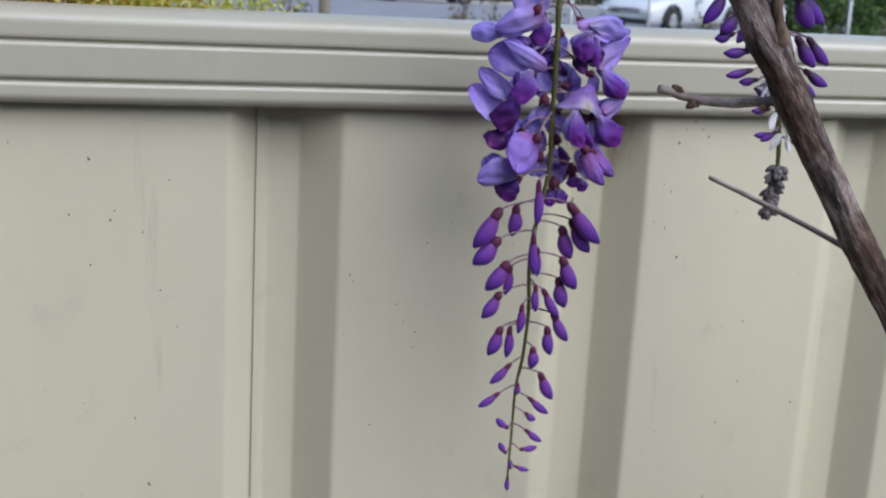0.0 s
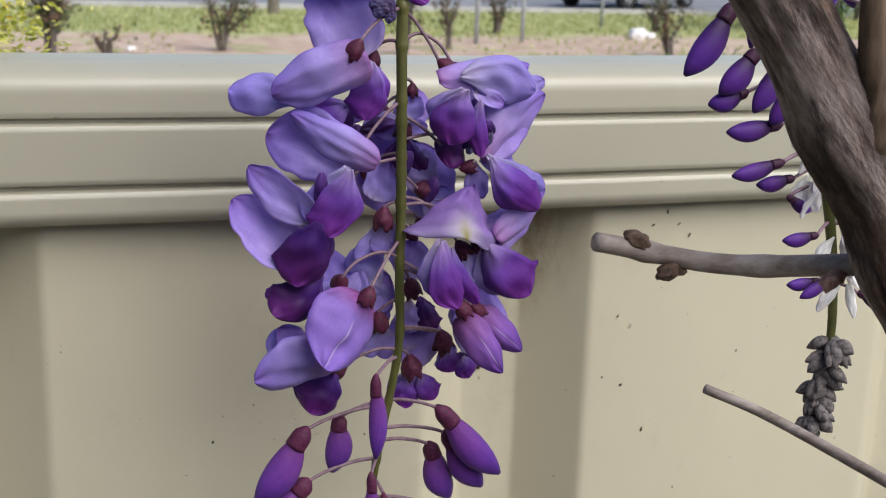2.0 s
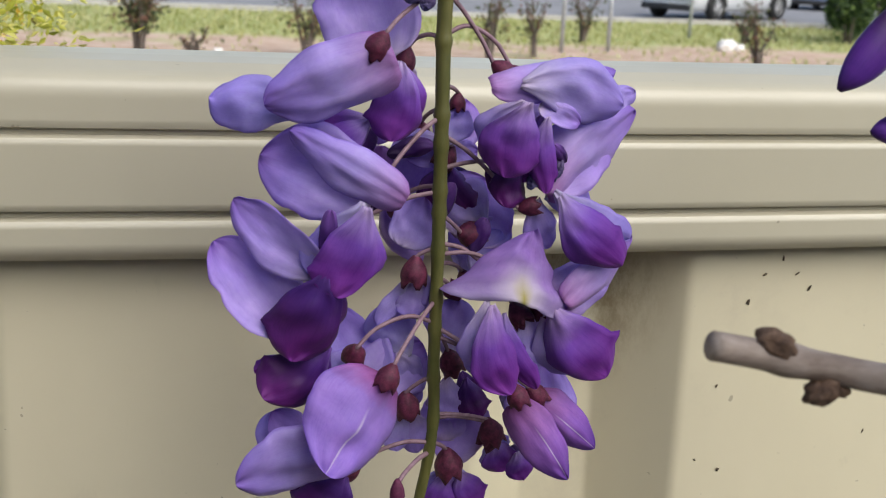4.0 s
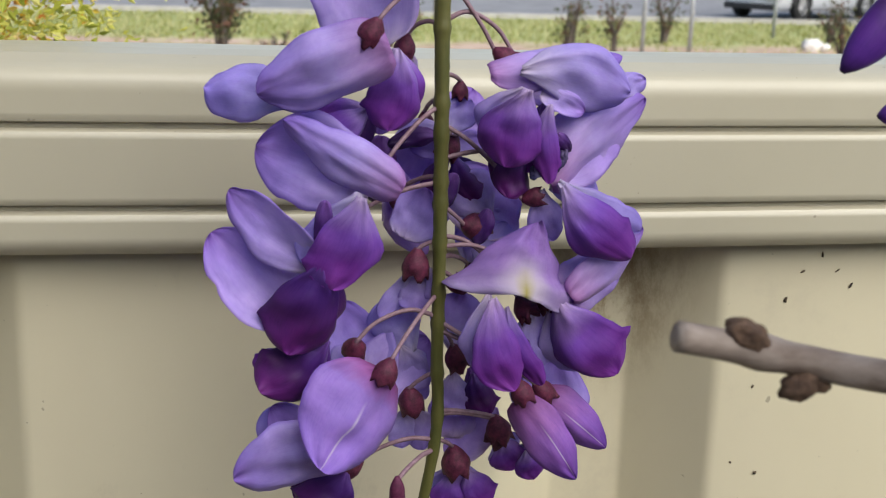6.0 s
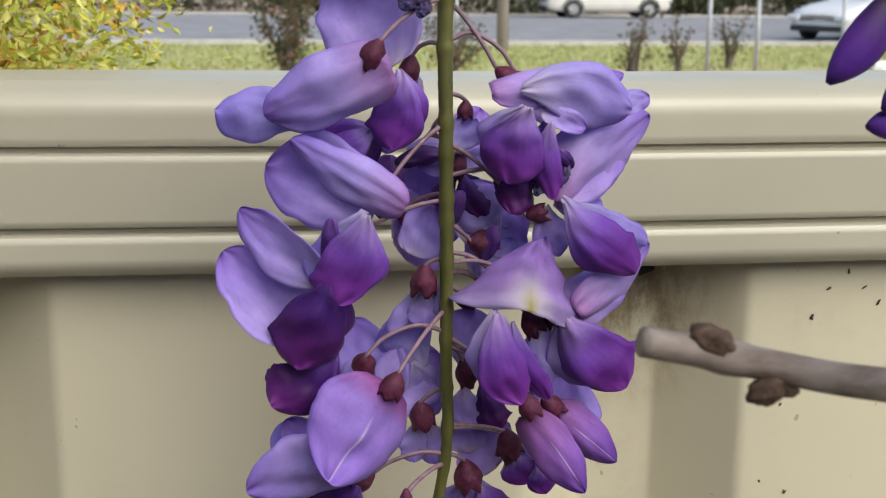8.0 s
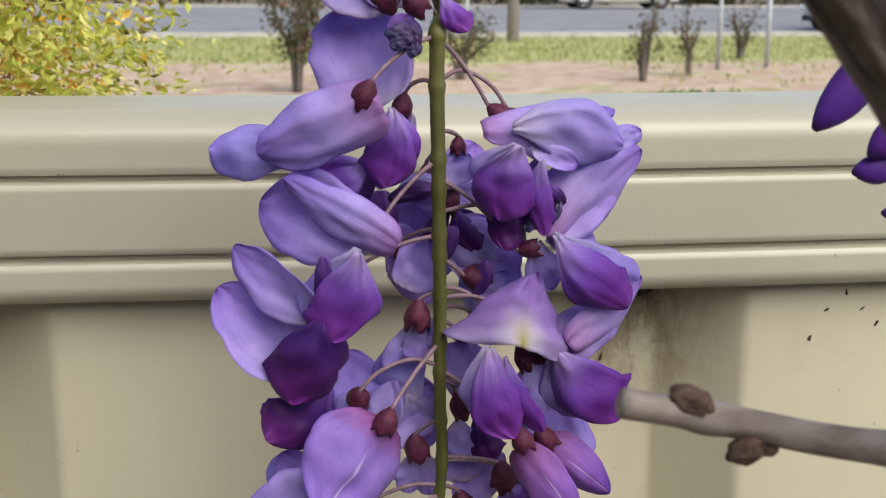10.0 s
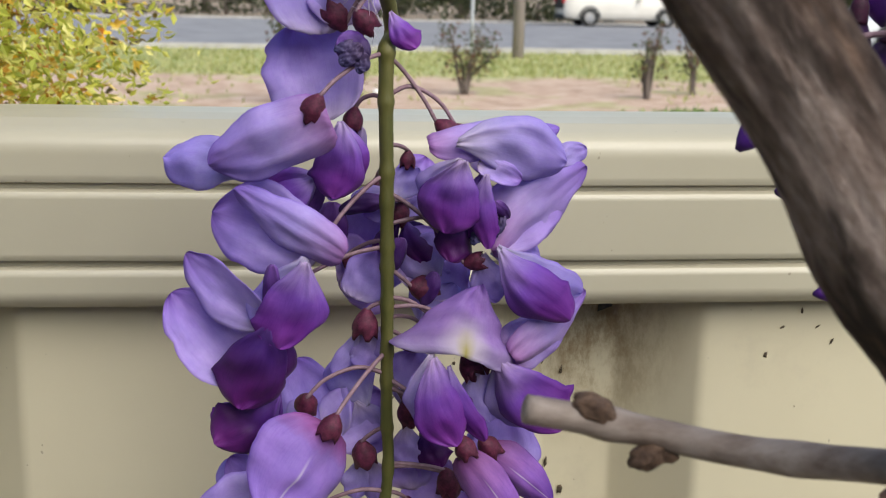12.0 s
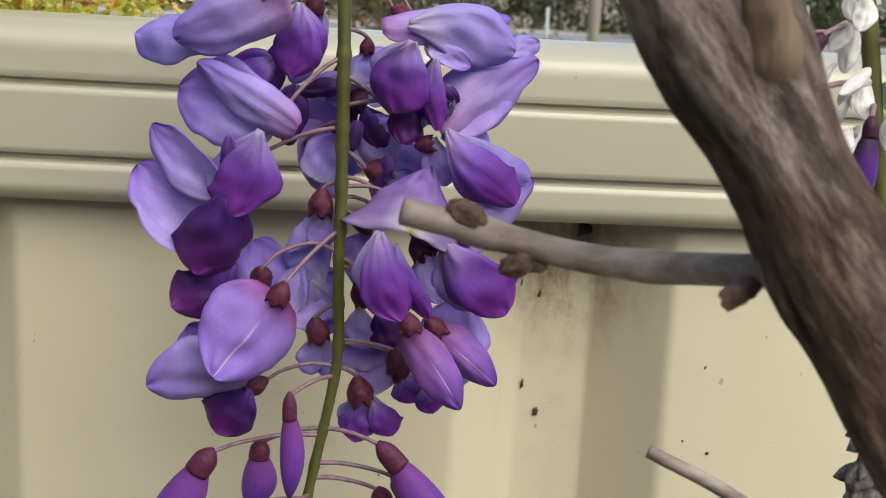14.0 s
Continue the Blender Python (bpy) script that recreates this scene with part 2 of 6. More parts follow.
def fence_material(name, tint, gloss=(0.36, 0.58), worn=1.0, weep=None):
    m, tree, b = material(name, 0.42)
    co = tree.nodes.new("ShaderNodeTexCoord").outputs["Object"]
    large = grey(tree, noise_node(tree, 5, 5, co, (1, 1, 0.45)), 0.35, 0.75)
    col = mix_rgb(tree, large, tint, tuple(c * k for c, k in zip(tint, (0.90, 0.895, 0.88))))
    grime = grey(tree, noise_node(tree, 26, 8, co, (1, 1, 0.6), 0.75), 0.575, 0.78)
    col = mix_rgb(tree, mix_rgb(tree, 1 - 0.28 * worn, grime, (0, 0, 0)), col, (0.24, 0.21, 0.16))
    run = grey(tree, noise_node(tree, 34, 6, co, (1, 1, 0.10), 0.7), 0.58, 0.80)
    col = mix_rgb(tree, mix_rgb(tree, 1 - 0.60 * worn, run, (0, 0, 0)), col, (0.30, 0.25, 0.17))
    blotch = grey(tree, noise_node(tree, 11, 7, co, None, 0.7), 0.56, 0.74)
    col = mix_rgb(tree, mix_rgb(tree, 1 - 0.30 * worn, blotch, (0, 0, 0)), col, (0.36, 0.32, 0.24))
    if weep:
        # brown run-off below the weep hole, broken up by noise
        place = tree.nodes.new("ShaderNodeMapping")
        place.inputs["Location"].default_value = (-weep[0] / 0.034, 0, -weep[1] / 0.048)
        place.inputs["Scale"].default_value = (1 / 0.034, 0.01, 1 / 0.048)
        tree.links.new(co, place.inputs["Vector"])
        far = tree.nodes.new("ShaderNodeVectorMath")
        far.operation = "LENGTH"
        tree.links.new(place.outputs[0], far.inputs[0])
        near = ramp(tree, far.outputs["Value"], [(0.25, (1, 1, 1)), (1.0, (0, 0, 0))])
        broken = grey(tree, noise_node(tree, 90, 7, co, (1, 1, 0.5), 0.75), 0.36, 0.64)
        col = mix_rgb(tree, mix_rgb(tree, 1.0, near, broken, "MULTIPLY"), col, (0.25, 0.17, 0.085))
    specks = grey(tree, noise_node(tree, 240, 2, co), 0.74, 0.78)
    col = mix_rgb(tree, mix_rgb(tree, 0.5, specks, (0, 0, 0)), col, (0.13, 0.11, 0.08))
    tree.links.new(col, b.inputs["Base Color"])
    rr = tree.nodes.new("ShaderNodeMapRange")
    rr.inputs[3].default_value, rr.inputs[4].default_value = gloss
    tree.links.new(large, rr.inputs[0])
    tree.links.new(rr.outputs[0], b.inputs["Roughness"])
    bump(tree, b, noise_node(tree, 9, 3, co), 0.12 * worn, 0.004)
    return m


CREAM = (0.59, 0.54, 0.385)
SHEET = fence_material("cream_steel_sheet", CREAM, weep=(0.192, 1.424))
RAIL = fence_material("cream_steel_rail", (0.425, 0.396, 0.300), (0.28, 0.40), worn=0.10)
SPECK_AND_SEAM = noisy("dirt_and_seam_shade", (0.03, 0.022, 0.014), (0.15, 0.11, 0.07), 900, 0.9, 0.5, 0.0004)

ASPHALT = noisy("road_asphalt", (0.17, 0.17, 0.18), (0.27, 0.27, 0.28), 1.2, 0.85, 0.4, 0.004)
PAINT_WHITE = noisy("white_car_paint", (0.58, 0.59, 0.61), (0.64, 0.65, 0.67), 2, 0.25, 0)
PAINT_CREAM = noisy("cream_car_paint", (0.58, 0.55, 0.49), (0.66, 0.63, 0.57), 2, 0.25, 0)
PAINT_BLUE = noisy("silver_blue_car_paint", (0.20, 0.26, 0.40), (0.30, 0.36, 0.50), 2, 0.25, 0, metal=0.3)
# pale blue-grey base carries the sky's reflection in the panes
GLASS = noisy("car_glass_sky_tint", (0.22, 0.25, 0.27), (0.34, 0.37, 0.40), 3, 0.08, 0)
TYRE = noisy("tyre_rubber", (0.012, 0.012, 0.012), (0.03, 0.03, 0.03), 20, 0.9, 0.2, 0.004)
RIM = noisy("alloy_rim", (0.45, 0.45, 0.46), (0.6, 0.6, 0.6), 10, 0.3, 0, metal=0.6)
TRIM_DARK = noisy("dark_trim", (0.015, 0.015, 0.016), (0.04, 0.04, 0.04), 10, 0.7, 0)
LAMP_RED = noisy("tail_lamp_plastic", (0.45, 0.015, 0.02), (0.6, 0.03, 0.04), 10, 0.2, 0)
LAMP_CLEAR = noisy("head_lamp_plastic", (0.6, 0.6, 0.62), (0.75, 0.75, 0.77), 10, 0.15, 0)
TREE_BARK = noisy("tree_bark", (0.06, 0.045, 0.035), (0.16, 0.13, 0.11), 4, 0.9, 0.8, 0.03, 6, (1, 1, 0.2))
POLE_WOOD = noisy("weathered_pole", (0.24, 0.19, 0.18), (0.38, 0.32, 0.31), 6, 0.9, 0.5, 0.01, 6, (1, 1, 0.1))
STAKE = noisy("galvanised_stake", (0.26, 0.27, 0.27), (0.42, 0.43, 0.43), 20, 0.5, 0.2, 0.002, metal=0.3)
BOUNCE_STOP = noisy("bounce_stop_dark", (0.05, 0.045, 0.04), (0.10, 0.09, 0.08), 6, 0.9, 0.4, 0.003)
BLOCKER_GREY = noisy("light_blocker_grey", (0.30, 0.27, 0.24), (0.40, 0.37, 0.33), 5, 0.9, 0.3, 0.003)
WALLPAINT = noisy("house_render", (0.50, 0.46, 0.40), (0.58, 0.54, 0.48), 3, 0.9, 0.3, 0.003)


def leaf_material(name, stops, light=0.35):
    """Leaf colours that change from leaf to leaf."""
    m, tree, b = material(name, 0.55)
    r = tree.nodes.new("ShaderNodeNewGeometry").outputs["Random Per Island"]
    col = ramp(tree, r, stops)
    tree.links.new(col, b.inputs["Base Color"])
    tr = tree.nodes.new("ShaderNodeBsdfTranslucent")
    tree.links.new(col, tr.inputs["Color"])
    mx = tree.nodes.new("ShaderNodeMixShader")
    mx.inputs[0].default_value = light
    tree.links.new(b.outputs[0], mx.inputs[1])
    tree.links.new(tr.outputs[0], mx.inputs[2])
    tree.links.new(mx.outputs[0], tree.nodes["Material Output"].inputs["Surface"])
    return m


LEAF_YELLOW = leaf_material("golden_leaves", [(0.0, (0.07, 0.054, 0.010)), (0.20, (0.32, 0.24, 0.028)), (0.42, (0.60, 0.44, 0.040)), (0.60, (0.50, 0.19, 0.03)), (0.80, (0.80, 0.57, 0.06)), (1.0, (0.92, 0.80, 0.38))], 0.4)
LEAF_BRIGHT = leaf_material("bright_leaves", [(0.0, (0.30, 0.36, 0.04)), (0.5, (0.60, 0.61, 0.10)), (1.0, (0.84, 0.80, 0.30))], 0.45)
BLOSSOM = leaf_material("orange_blossom", [(0.0, (0.80, 0.46, 0.02)), (0.6, (0.90, 0.62, 0.03)), (1.0, (0.80, 0.28, 0.05))])
LEAF_ROSE = leaf_material("rose_leaves", [(0.0, (0.035, 0.06, 0.02)), (0.5, (0.09, 0.10, 0.035)), (0.8, (0.16, 0.07, 0.04)), (1.0, (0.20, 0.10, 0.06))])
LEAF_TREE = leaf_material("tree_leaves", [(0.0, (0.02, 0.03, 0.012)), (0.6, (0.05, 0.065, 0.025)), (1.0, (0.13, 0.13, 0.06))])
GRASS = leaf_material("grass_blades", [(0.0, (0.24, 0.27, 0.07)), (0.5, (0.38, 0.38, 0.14)), (1.0, (0.56, 0.52, 0.28))])


# ---- mesh helpers ----
def link(name, bm, mat, parent=None, label="", smooth=True, sharp=0):
    me = bpy.data.meshes.new(name)
    bm.normal_update()
    bm.to_mesh(me)
    bm.free()
    for p in me.polygons:
        p.use_smooth = smooth
    if sharp:
        me.set_sharp_from_angle(angle=radians(sharp))
    me.materials.append(mat)
    ob = new(name, me)
    if parent is not None:
        ob.parent = parent
    return tagged(ob, label)


part = link


def thing(name, label, category, at=(0, 0, 0), turn=0.0, group="", kind=""):
    ob = new(name)
    ob.matrix_world = pose(*at, 0, 0, turn)
    ob.empty_display_size = 0.05
    return tagged(ob, label, category, group, kind)


def tube(bm, points, radii, sides=10, cap=True):
    """A round tube through points, with a radius at each."""
    pts = [Vector(p) for p in points]
    rings, ref = [], Vector((0.31, 0.9, 0.2))
    for i, p in enumerate(pts):
        d = (pts[min(i + 1, len(pts) - 1)] - pts[max(i - 1, 0)]).normalized()
        u = (ref - d * ref.dot(d)).normalized()
        w = d.cross(u)
        rings.append([bm.verts.new(p + (u * math.cos(a) + w * math.sin(a)) * radii[i]) for a in (2 * math.pi * k / sides for k in range(sides))])
    for r0, r1 in zip(rings, rings[1:]):
        for k in range(sides):
            bm.faces.new((r0[k], r0[(k + 1) % sides], r1[(k + 1) % sides], r1[k]))
    if cap:
        bm.faces.new(list(reversed(rings[0])))
        bm.faces.new(rings[-1])
    return rings


def smooth_path(points, steps=6):
    """A Catmull-Rom curve through points."""
    p = [Vector(q) for q in points]
    p = [p[0] * 2 - p[1]] + p + [p[-1] * 2 - p[-2]]
    out = []
    for a, b, c, d in zip(p, p[1:], p[2:], p[3:]):
        for k in range(steps):
            t = k / steps
            out.append(0.5 * (2 * b + (c - a) * t + (2 * a - 5 * b + 4 * c - d) * t * t + (3 * b - a - 3 * c + d) * t ** 3))
    return out + [p[-2]]


def blob(bm, centre, axis, length, radii, sides=12, steps=9, squash=1.0, profile=None):
    """A closed drop along an axis; profile(s) gives the share of the radius."""
    centre, axis = Vector(centre), Vector(axis).normalized()
    ref = Vector((0, -1, 0)) if abs(axis.y) < 0.9 else Vector((1, 0, 0))
    u = (ref - axis * ref.dot(axis)).normalized()
    w = axis.cross(u)
    prof = profile or (lambda s: math.sin(math.pi * s) ** 0.6)
    rings = []
    for i in range(steps + 1):
        s = 0.02 + 0.96 * i / steps
        r = radii * prof(s)
        rings.append([bm.verts.new(centre + axis * length * s + (u * math.cos(a) * squash + w * math.sin(a)) * r) for a in (2 * math.pi * k / sides for k in range(sides))])
    for r0, r1 in zip(rings, rings[1:]):
        for k in range(sides):
            bm.faces.new((r0[k], r0[(k + 1) % sides], r1[(k + 1) % sides], r1[k]))
    bm.faces.new(list(reversed(rings[0])))
    bm.faces.new(rings[-1])


def solid_box(bm, lo, hi, bevel=0.0):
    r = bmesh.ops.create_cube(bm, size=1)
    for v in r["verts"]:
        v.co = Vector([(a + b) / 2 + c * (b - a) for a, b, c in zip(lo, hi, v.co)])
    if bevel:
        bmesh.ops.bevel(bm, geom=list({e for v in r["verts"] for e in v.link_edges}), offset=bevel, segments=2, affect="EDGES", profile=0.6)


def leaf(bm, at, direction, size, wide=0.45, rng=random):
    """One small folded leaf of four faces."""
    d = Vector(direction).normalized()
    side = d.cross(Vector((rng.uniform(-1, 1), rng.uniform(-1, 1), rng.uniform(-1, 1)))).normalized()
    up = side.cross(d)
    at = Vector(at)
    a, tip = bm.verts.new(at), bm.verts.new(at + d * size - up * size * 0.1)
    mid = bm.verts.new(at + d * size * 0.5 - up * size * 0.06)
    l = bm.verts.new(at + d * size * 0.45 + side * size * wide * 0.5 + up * size * 0.06)
    r = bm.verts.new(at + d * size * 0.45 - side * size * wide * 0.5 + up * size * 0.06)
    for f in ((a, r, mid), (a, mid, l), (mid, r, tip), (mid, tip, l)):
        bm.faces.new(f)


# ---- ground, road, closing wall and unseen light blockers ----
def ground_z(y):
    return 0.15 - 0.003 * y


def build_ground():
    ys = [-40, -6, -1, 0.5, 2, 4, 6, 8, 10, 12, 13, 14, 15, 16, 17, 18, 19, 20, 21, 22, 23, 24, 25, 26, 28, 36, 44, 46, 48, 50, 54, 60, 80, 120, 200, 500, 2500]
    xs = [-2500, -300, -80, -40, -24] + [-16 + 0.8 * k for k in range(58)] + [34, 45, 80, 300, 2500]
    bm = bmesh.new()
    rows = [[bm.verts.new((x, y, ground_z(y) + (0.03 * noise.noise((x * 0.7, y * 0.7, 0)) if 8 < y < 24 else 0))) for x in xs] for y in ys]
    for a, b in zip(rows, rows[1:]):
        for k in range(len(xs) - 1):
            bm.faces.new((a[k], a[k + 1], b[k + 1], b[k]))
    m, tree, b = material("soil_and_grass", 0.95)
    geo = tree.nodes.new("ShaderNodeNewGeometry").outputs["Position"]
    sep = tree.nodes.new("ShaderNodeSeparateXYZ")
    tree.links.new(geo, sep.inputs[0])
    wob = noise_node(tree, 0.8, 5, geo)
    off = tree.nodes.new("ShaderNodeMath")
    off.operation, off.inputs[1].default_value = "MULTIPLY_ADD", 2.6
    tree.links.new(wob, off.inputs[0])
    tree.links.new(sep.outputs[1], off.inputs[2])
    band = tree.nodes.new("ShaderNodeMapRange")
    band.inputs[1].default_value, band.inputs[2].default_value = 0, 60
    tree.links.new(off.outputs[0], band.inputs[0])
    n = noise_node(tree, 3.5, 8, geo)
    soil = ramp(tree, n, [(0.30, (0.32, 0.21, 0.14)), (0.5, (0.48, 0.34, 0.25)), (0.72, (0.58, 0.46, 0.37))])
    grass = ramp(tree, n, [(0.30, (0.20, 0.25, 0.07)), (0.55, (0.34, 0.36, 0.13)), (0.75, (0.52, 0.48, 0.28))])
    verge = ramp(tree, n, [(0.30, (0.20, 0.15, 0.10)), (0.7, (0.42, 0.33, 0.25))])
    is_grass = ramp(tree, band.outputs[0], [(0.0, (0, 0, 0)), (0.325, (0, 0, 0)), (0.340, (1, 1, 1)), (0.70, (1, 1, 1)), (0.72, (0, 0, 0))])
    is_far = ramp(tree, band.outputs[0], [(0.70, (0, 0, 0)), (0.72, (1, 1, 1))])
    patch = grey(tree, noise_node(tree, 0.9, 4, geo), 0.55, 0.62)
    near = mix_rgb(tree, mix_rgb(tree, 0.45, patch, (0, 0, 0)), soil, grass)
    tree.links.new(mix_rgb(tree, is_far, mix_rgb(tree, is_grass, near, grass), verge), b.inputs["Base Color"])
    bump(tree, b, noise_node(tree, 14, 6, geo), 0.7, 0.03)
    tagged(link("ground", bm, m), "bare pinkish garden soil and dry verge grass", "ground", kind="structure")
    bm = bmesh.new()
    y0, y1 = 26.2, 47.2
    pr = [(y0, -0.02), (y0, 0.03), (y0 + 0.3, 0.035), (31, 0.08), (36.5, 0.10), (42, 0.08), (y1 - 0.3, 0.035), (y1, 0.03), (y1, -0.02)]
    cols = [[bm.verts.new((x, y, ground_z(y) + z)) for y, z in pr] for x in (-400, -60, -20, 0, 20, 60, 400)]
    for a, c in zip(cols, cols[1:]):
        for k in range(len(pr) - 1):
            bm.faces.new((a[k], c[k], c[k + 1], a[k + 1]))
    tagged(link("road", bm, ASPHALT), "grey worn asphalt street in bright daylight", "road", kind="structure")
    for name, y in (("kerb_near", 26.05), ("kerb_far", 47.35)):
        bm = bmesh.new()
        for x0 in range(-40, 60, 4):
            r = bmesh.ops.create_cube(bm, size=1)
            for v in r["verts"]:
                v.co = Vector((x0 + 2 + v.co.x * 3.98, y + v.co.y * 0.28, ground_z(y) + 0.03 + v.co.z * 0.16))
        tagged(link(name, bm, noisy(name + "_concrete", (0.34, 0.32, 0.29), (0.48, 0.46, 0.43), 6, 0.9, 0.4, 0.004), smooth=False), "low pale concrete kerb along the street", "kerb", kind="structure")
    bm = bmesh.new()
    solid_box(bm, (-9, -4.3, -0.1), (10, -4.0, 3.0))
    tagged(link("wall_back", bm, WALLPAINT, smooth=False), "plain cream house wall behind the garden", "wall", kind="structure")
    # added dark slab below view, so the ground bounces less light upwards
    bm = bmesh.new()
    solid_box(bm, (-6, -4.0, 0.0), (6, -0.05, 0.165))
    tagged(link("path", bm, BOUNCE_STOP, smooth=False), "dark unseen ground slab added to cut bounced light beside the fence", "path", kind="structure")
    # added slab, never in view: keeps sky light off the left and top
    bm = bmesh.new()
    solid_box(bm, (-2.35, -4.0, 2.60), (-0.62, -1.10, 2.72))
    tagged(link("ceiling", bm, BLOCKER_GREY, smooth=False), "plain dark unseen slab added to block the sky at upper left", "ceiling", kind="structure")
    # added wall out of view: closes the left side and dims its sky light
    bm = bmesh.new()
    solid_box(bm, (-2.35, -4.0, -0.1), (-2.1, -0.70, 2.6))
    tagged(link("shading_wall", bm, BLOCKER_GREY, smooth=False), "plain dark unseen wall added to close the left side and shade it", "wall", kind="structure")


build_ground()


# ---- fence ----
PITCH = 0.2286
DEPTH = 0.022
VALLEY = ((0.0, 0.0), (-0.0253, DEPTH), (-0.0520, DEPTH), (-0.0765, 0.0))


def rounded(points, r=0.004, n=3):
    """Rounds the corners of an open line in the plane."""
    pts = [Vector((*p, 0)) for p in points]
    out = [pts[0]]
    for a, b, c in zip(pts, pts[1:], pts[2:]):
        d0, d1 = (a - b), (c - b)
        k = min(r, d0.length * 0.4, d1.length * 0.4)
        p0, p1 = b + d0.normalized() * k, b + d1.normalized() * k
        for i in range(n + 1):
            t = i / n
            out.append(p0 * (1 - t) ** 2 + b * 2 * t * (1 - t) + p1 * t * t)
    return out + [pts[-1]]


def braced(points, near=0.0012, long=0.004):
    """Adds points close to both ends of long stretches, so that flats shade flat."""
    pts = [Vector(p) for p in points]
    out = [pts[0]]
    for a, b in zip(pts, pts[1:]):
        d = b - a
        if d.length > long:
            out += [a + d.normalized() * near, b - d.normalized() * near]
        out.append(b)
    return out


def extrude_line(bm, line, along, close=False):
    """Sweeps a line of points along a list of offsets."""
    rows = [[bm.verts.new(Vector(p) + Vector(o)) for p in line] for o in along]
    for a, b in zip(rows, rows[1:]):
        for k in range(len(line) - 1):
            bm.faces.new((a[k], a[k + 1], b[k + 1], b[k]))
        if close:
            bm.faces.new((a[-1], a[0], b[0], b[-1]))


def sheet(parent, x_from, x_to, y_off, seam_left):
    """One ribbed steel sheet between two x, with folded edges and a real thickness."""
    line = [(x_from, DEPTH if seam_left else 0.0)]
    if seam_left:
        line = [(x_from - 0.005, DEPTH - 0.0030), (x_from, DEPTH - 0.0026), (x_from + 0.003, DEPTH)]
    k0, k1 = math.floor(x_from / PITCH) - 1, math.ceil(x_to / PITCH) + 1
    for k in range(k0, k1 + 1):
        for vx, vy in reversed(VALLEY):
            x = k * PITCH + vx
            if x_from + 0.004 < x < x_to - 0.004:
                line.append((x, vy))
    line.append((x_to, DEPTH))
    line = [Vector((p.x, p.y + y_off, 0)) for p in braced(rounded(line, 0.0020, 4), 0.0025)]
    bm = bmesh.new()
    zs = [0.10 + 1.355 * k / 30 for k in range(31)]
    extrude_line(bm, line, [(0, 0, z) for z in zs])
    bmesh.ops.recalc_face_normals(bm, faces=bm.faces)
    r = bmesh.ops.solidify(bm, geom=bm.faces[:], thickness=0.0012)
    return part("sheet", bm, SHEET, parent, sharp=40)


fence = thing("fence", "cream ribbed steel boundary fence with a grooved capping rail", "fence", (0, 0, 0))
SEAM = -0.0510
sheet(fence, -2.9, SEAM + 0.0045, 0.0, False)
sheet(fence, SEAM, SEAM + 3 * PITCH + 0.0045, -0.0014, True)
sheet(fence, SEAM + 3 * PITCH, SEAM + 12 * PITCH, 0.0, True)

# thin dark strips give the shade of the gap where two sheets lap
for k in (0, 3):
    x = SEAM + k * PITCH
    bm = bmesh.new()
    solid_box(bm, (x - 0.0069, DEPTH - 0.0012, 0.11), (x - 0.0055, DEPTH + 0.0005, 1.452), 0.0003)
    part("seam_shade_strip", bm, SPECK_AND_SEAM, fence, "dark strip standing in for the shaded gap between two sheets")

# capping rail: rounded top, two fine grooves, lower lip
prof = [(0.046, 1.442), (0.046, 1.494), (0.042, 1.4985), (0.030, 1.5003), (0.012, 1.5003), (0.000, 1.4994), (-0.0080, 1.4972), (-0.0108, 1.4960), (-0.0126, 1.4945), (-0.0136, 1.4925), (-0.0139, 1.4900),
        (-0.0141, 1.4826), (-0.0135, 1.4809), (-0.0114, 1.4803), (-0.0114, 1.4787), (-0.0137, 1.4779), (-0.0145, 1.4766),
        (-0.0147, 1.4577), (-0.0139, 1.4563), (-0.0116, 1.4557), (-0.0116, 1.4541), (-0.0141, 1.4533), (-0.0151, 1.4519),
        (-0.0153, 1.4458), (-0.0148, 1.4440), (-0.0137, 1.4424), (-0.0121, 1.4412), (-0.0104, 1.4406), (-0.0095, 1.4409), (-0.0093, 1.4440)]
bm = bmesh.new()
extrude_line(bm, braced([(0, y, z) for y, z in prof], 0.0009, 0.003), [(-2.9 + 5.6 * k / 60, 0, 0.0012 * noise.noise((k * 0.35, 0, 3))) for k in range(61)])
bmesh.ops.recalc_face_normals(bm, faces=bm.faces)
rail = part("top_rail", bm, RAIL, fence, "cream folded steel capping rail with fine grooves", sharp=34)
for x in (-2.88, 2.68):
    bm = bmesh.new()
    solid_box(bm, (x - 0.02, -0.016, 0.0), (x + 0.02, 0.05, 1.44), 0.003)
    part("end_post", bm, RAIL, fence)
bm = bmesh.new()
solid_box(bm, (-2.85, -0.010, 0.05), (2.65, 0.046, 0.11), 0.003)
part("bottom_rail", bm, RAIL, fence)


def speck(bm, x, z, size, y=-0.0005, turn=0.0, tall=1.6):
    r = bmesh.ops.create_icosphere(bm, subdivisions=1, radius=1)
    for v in r["verts"]:
        k = 1 + 1.1 * noise.noise(v.co * 1.6 + Vector((x * 90, z * 70, 0)))
        p = Vector((v.co.x * size * k, v.co.y * size * 0.35, v.co.z * size * tall * k))
        v.co = Matrix.Rotation(turn, 3, "Y") @ p + Vector((x, y, z))


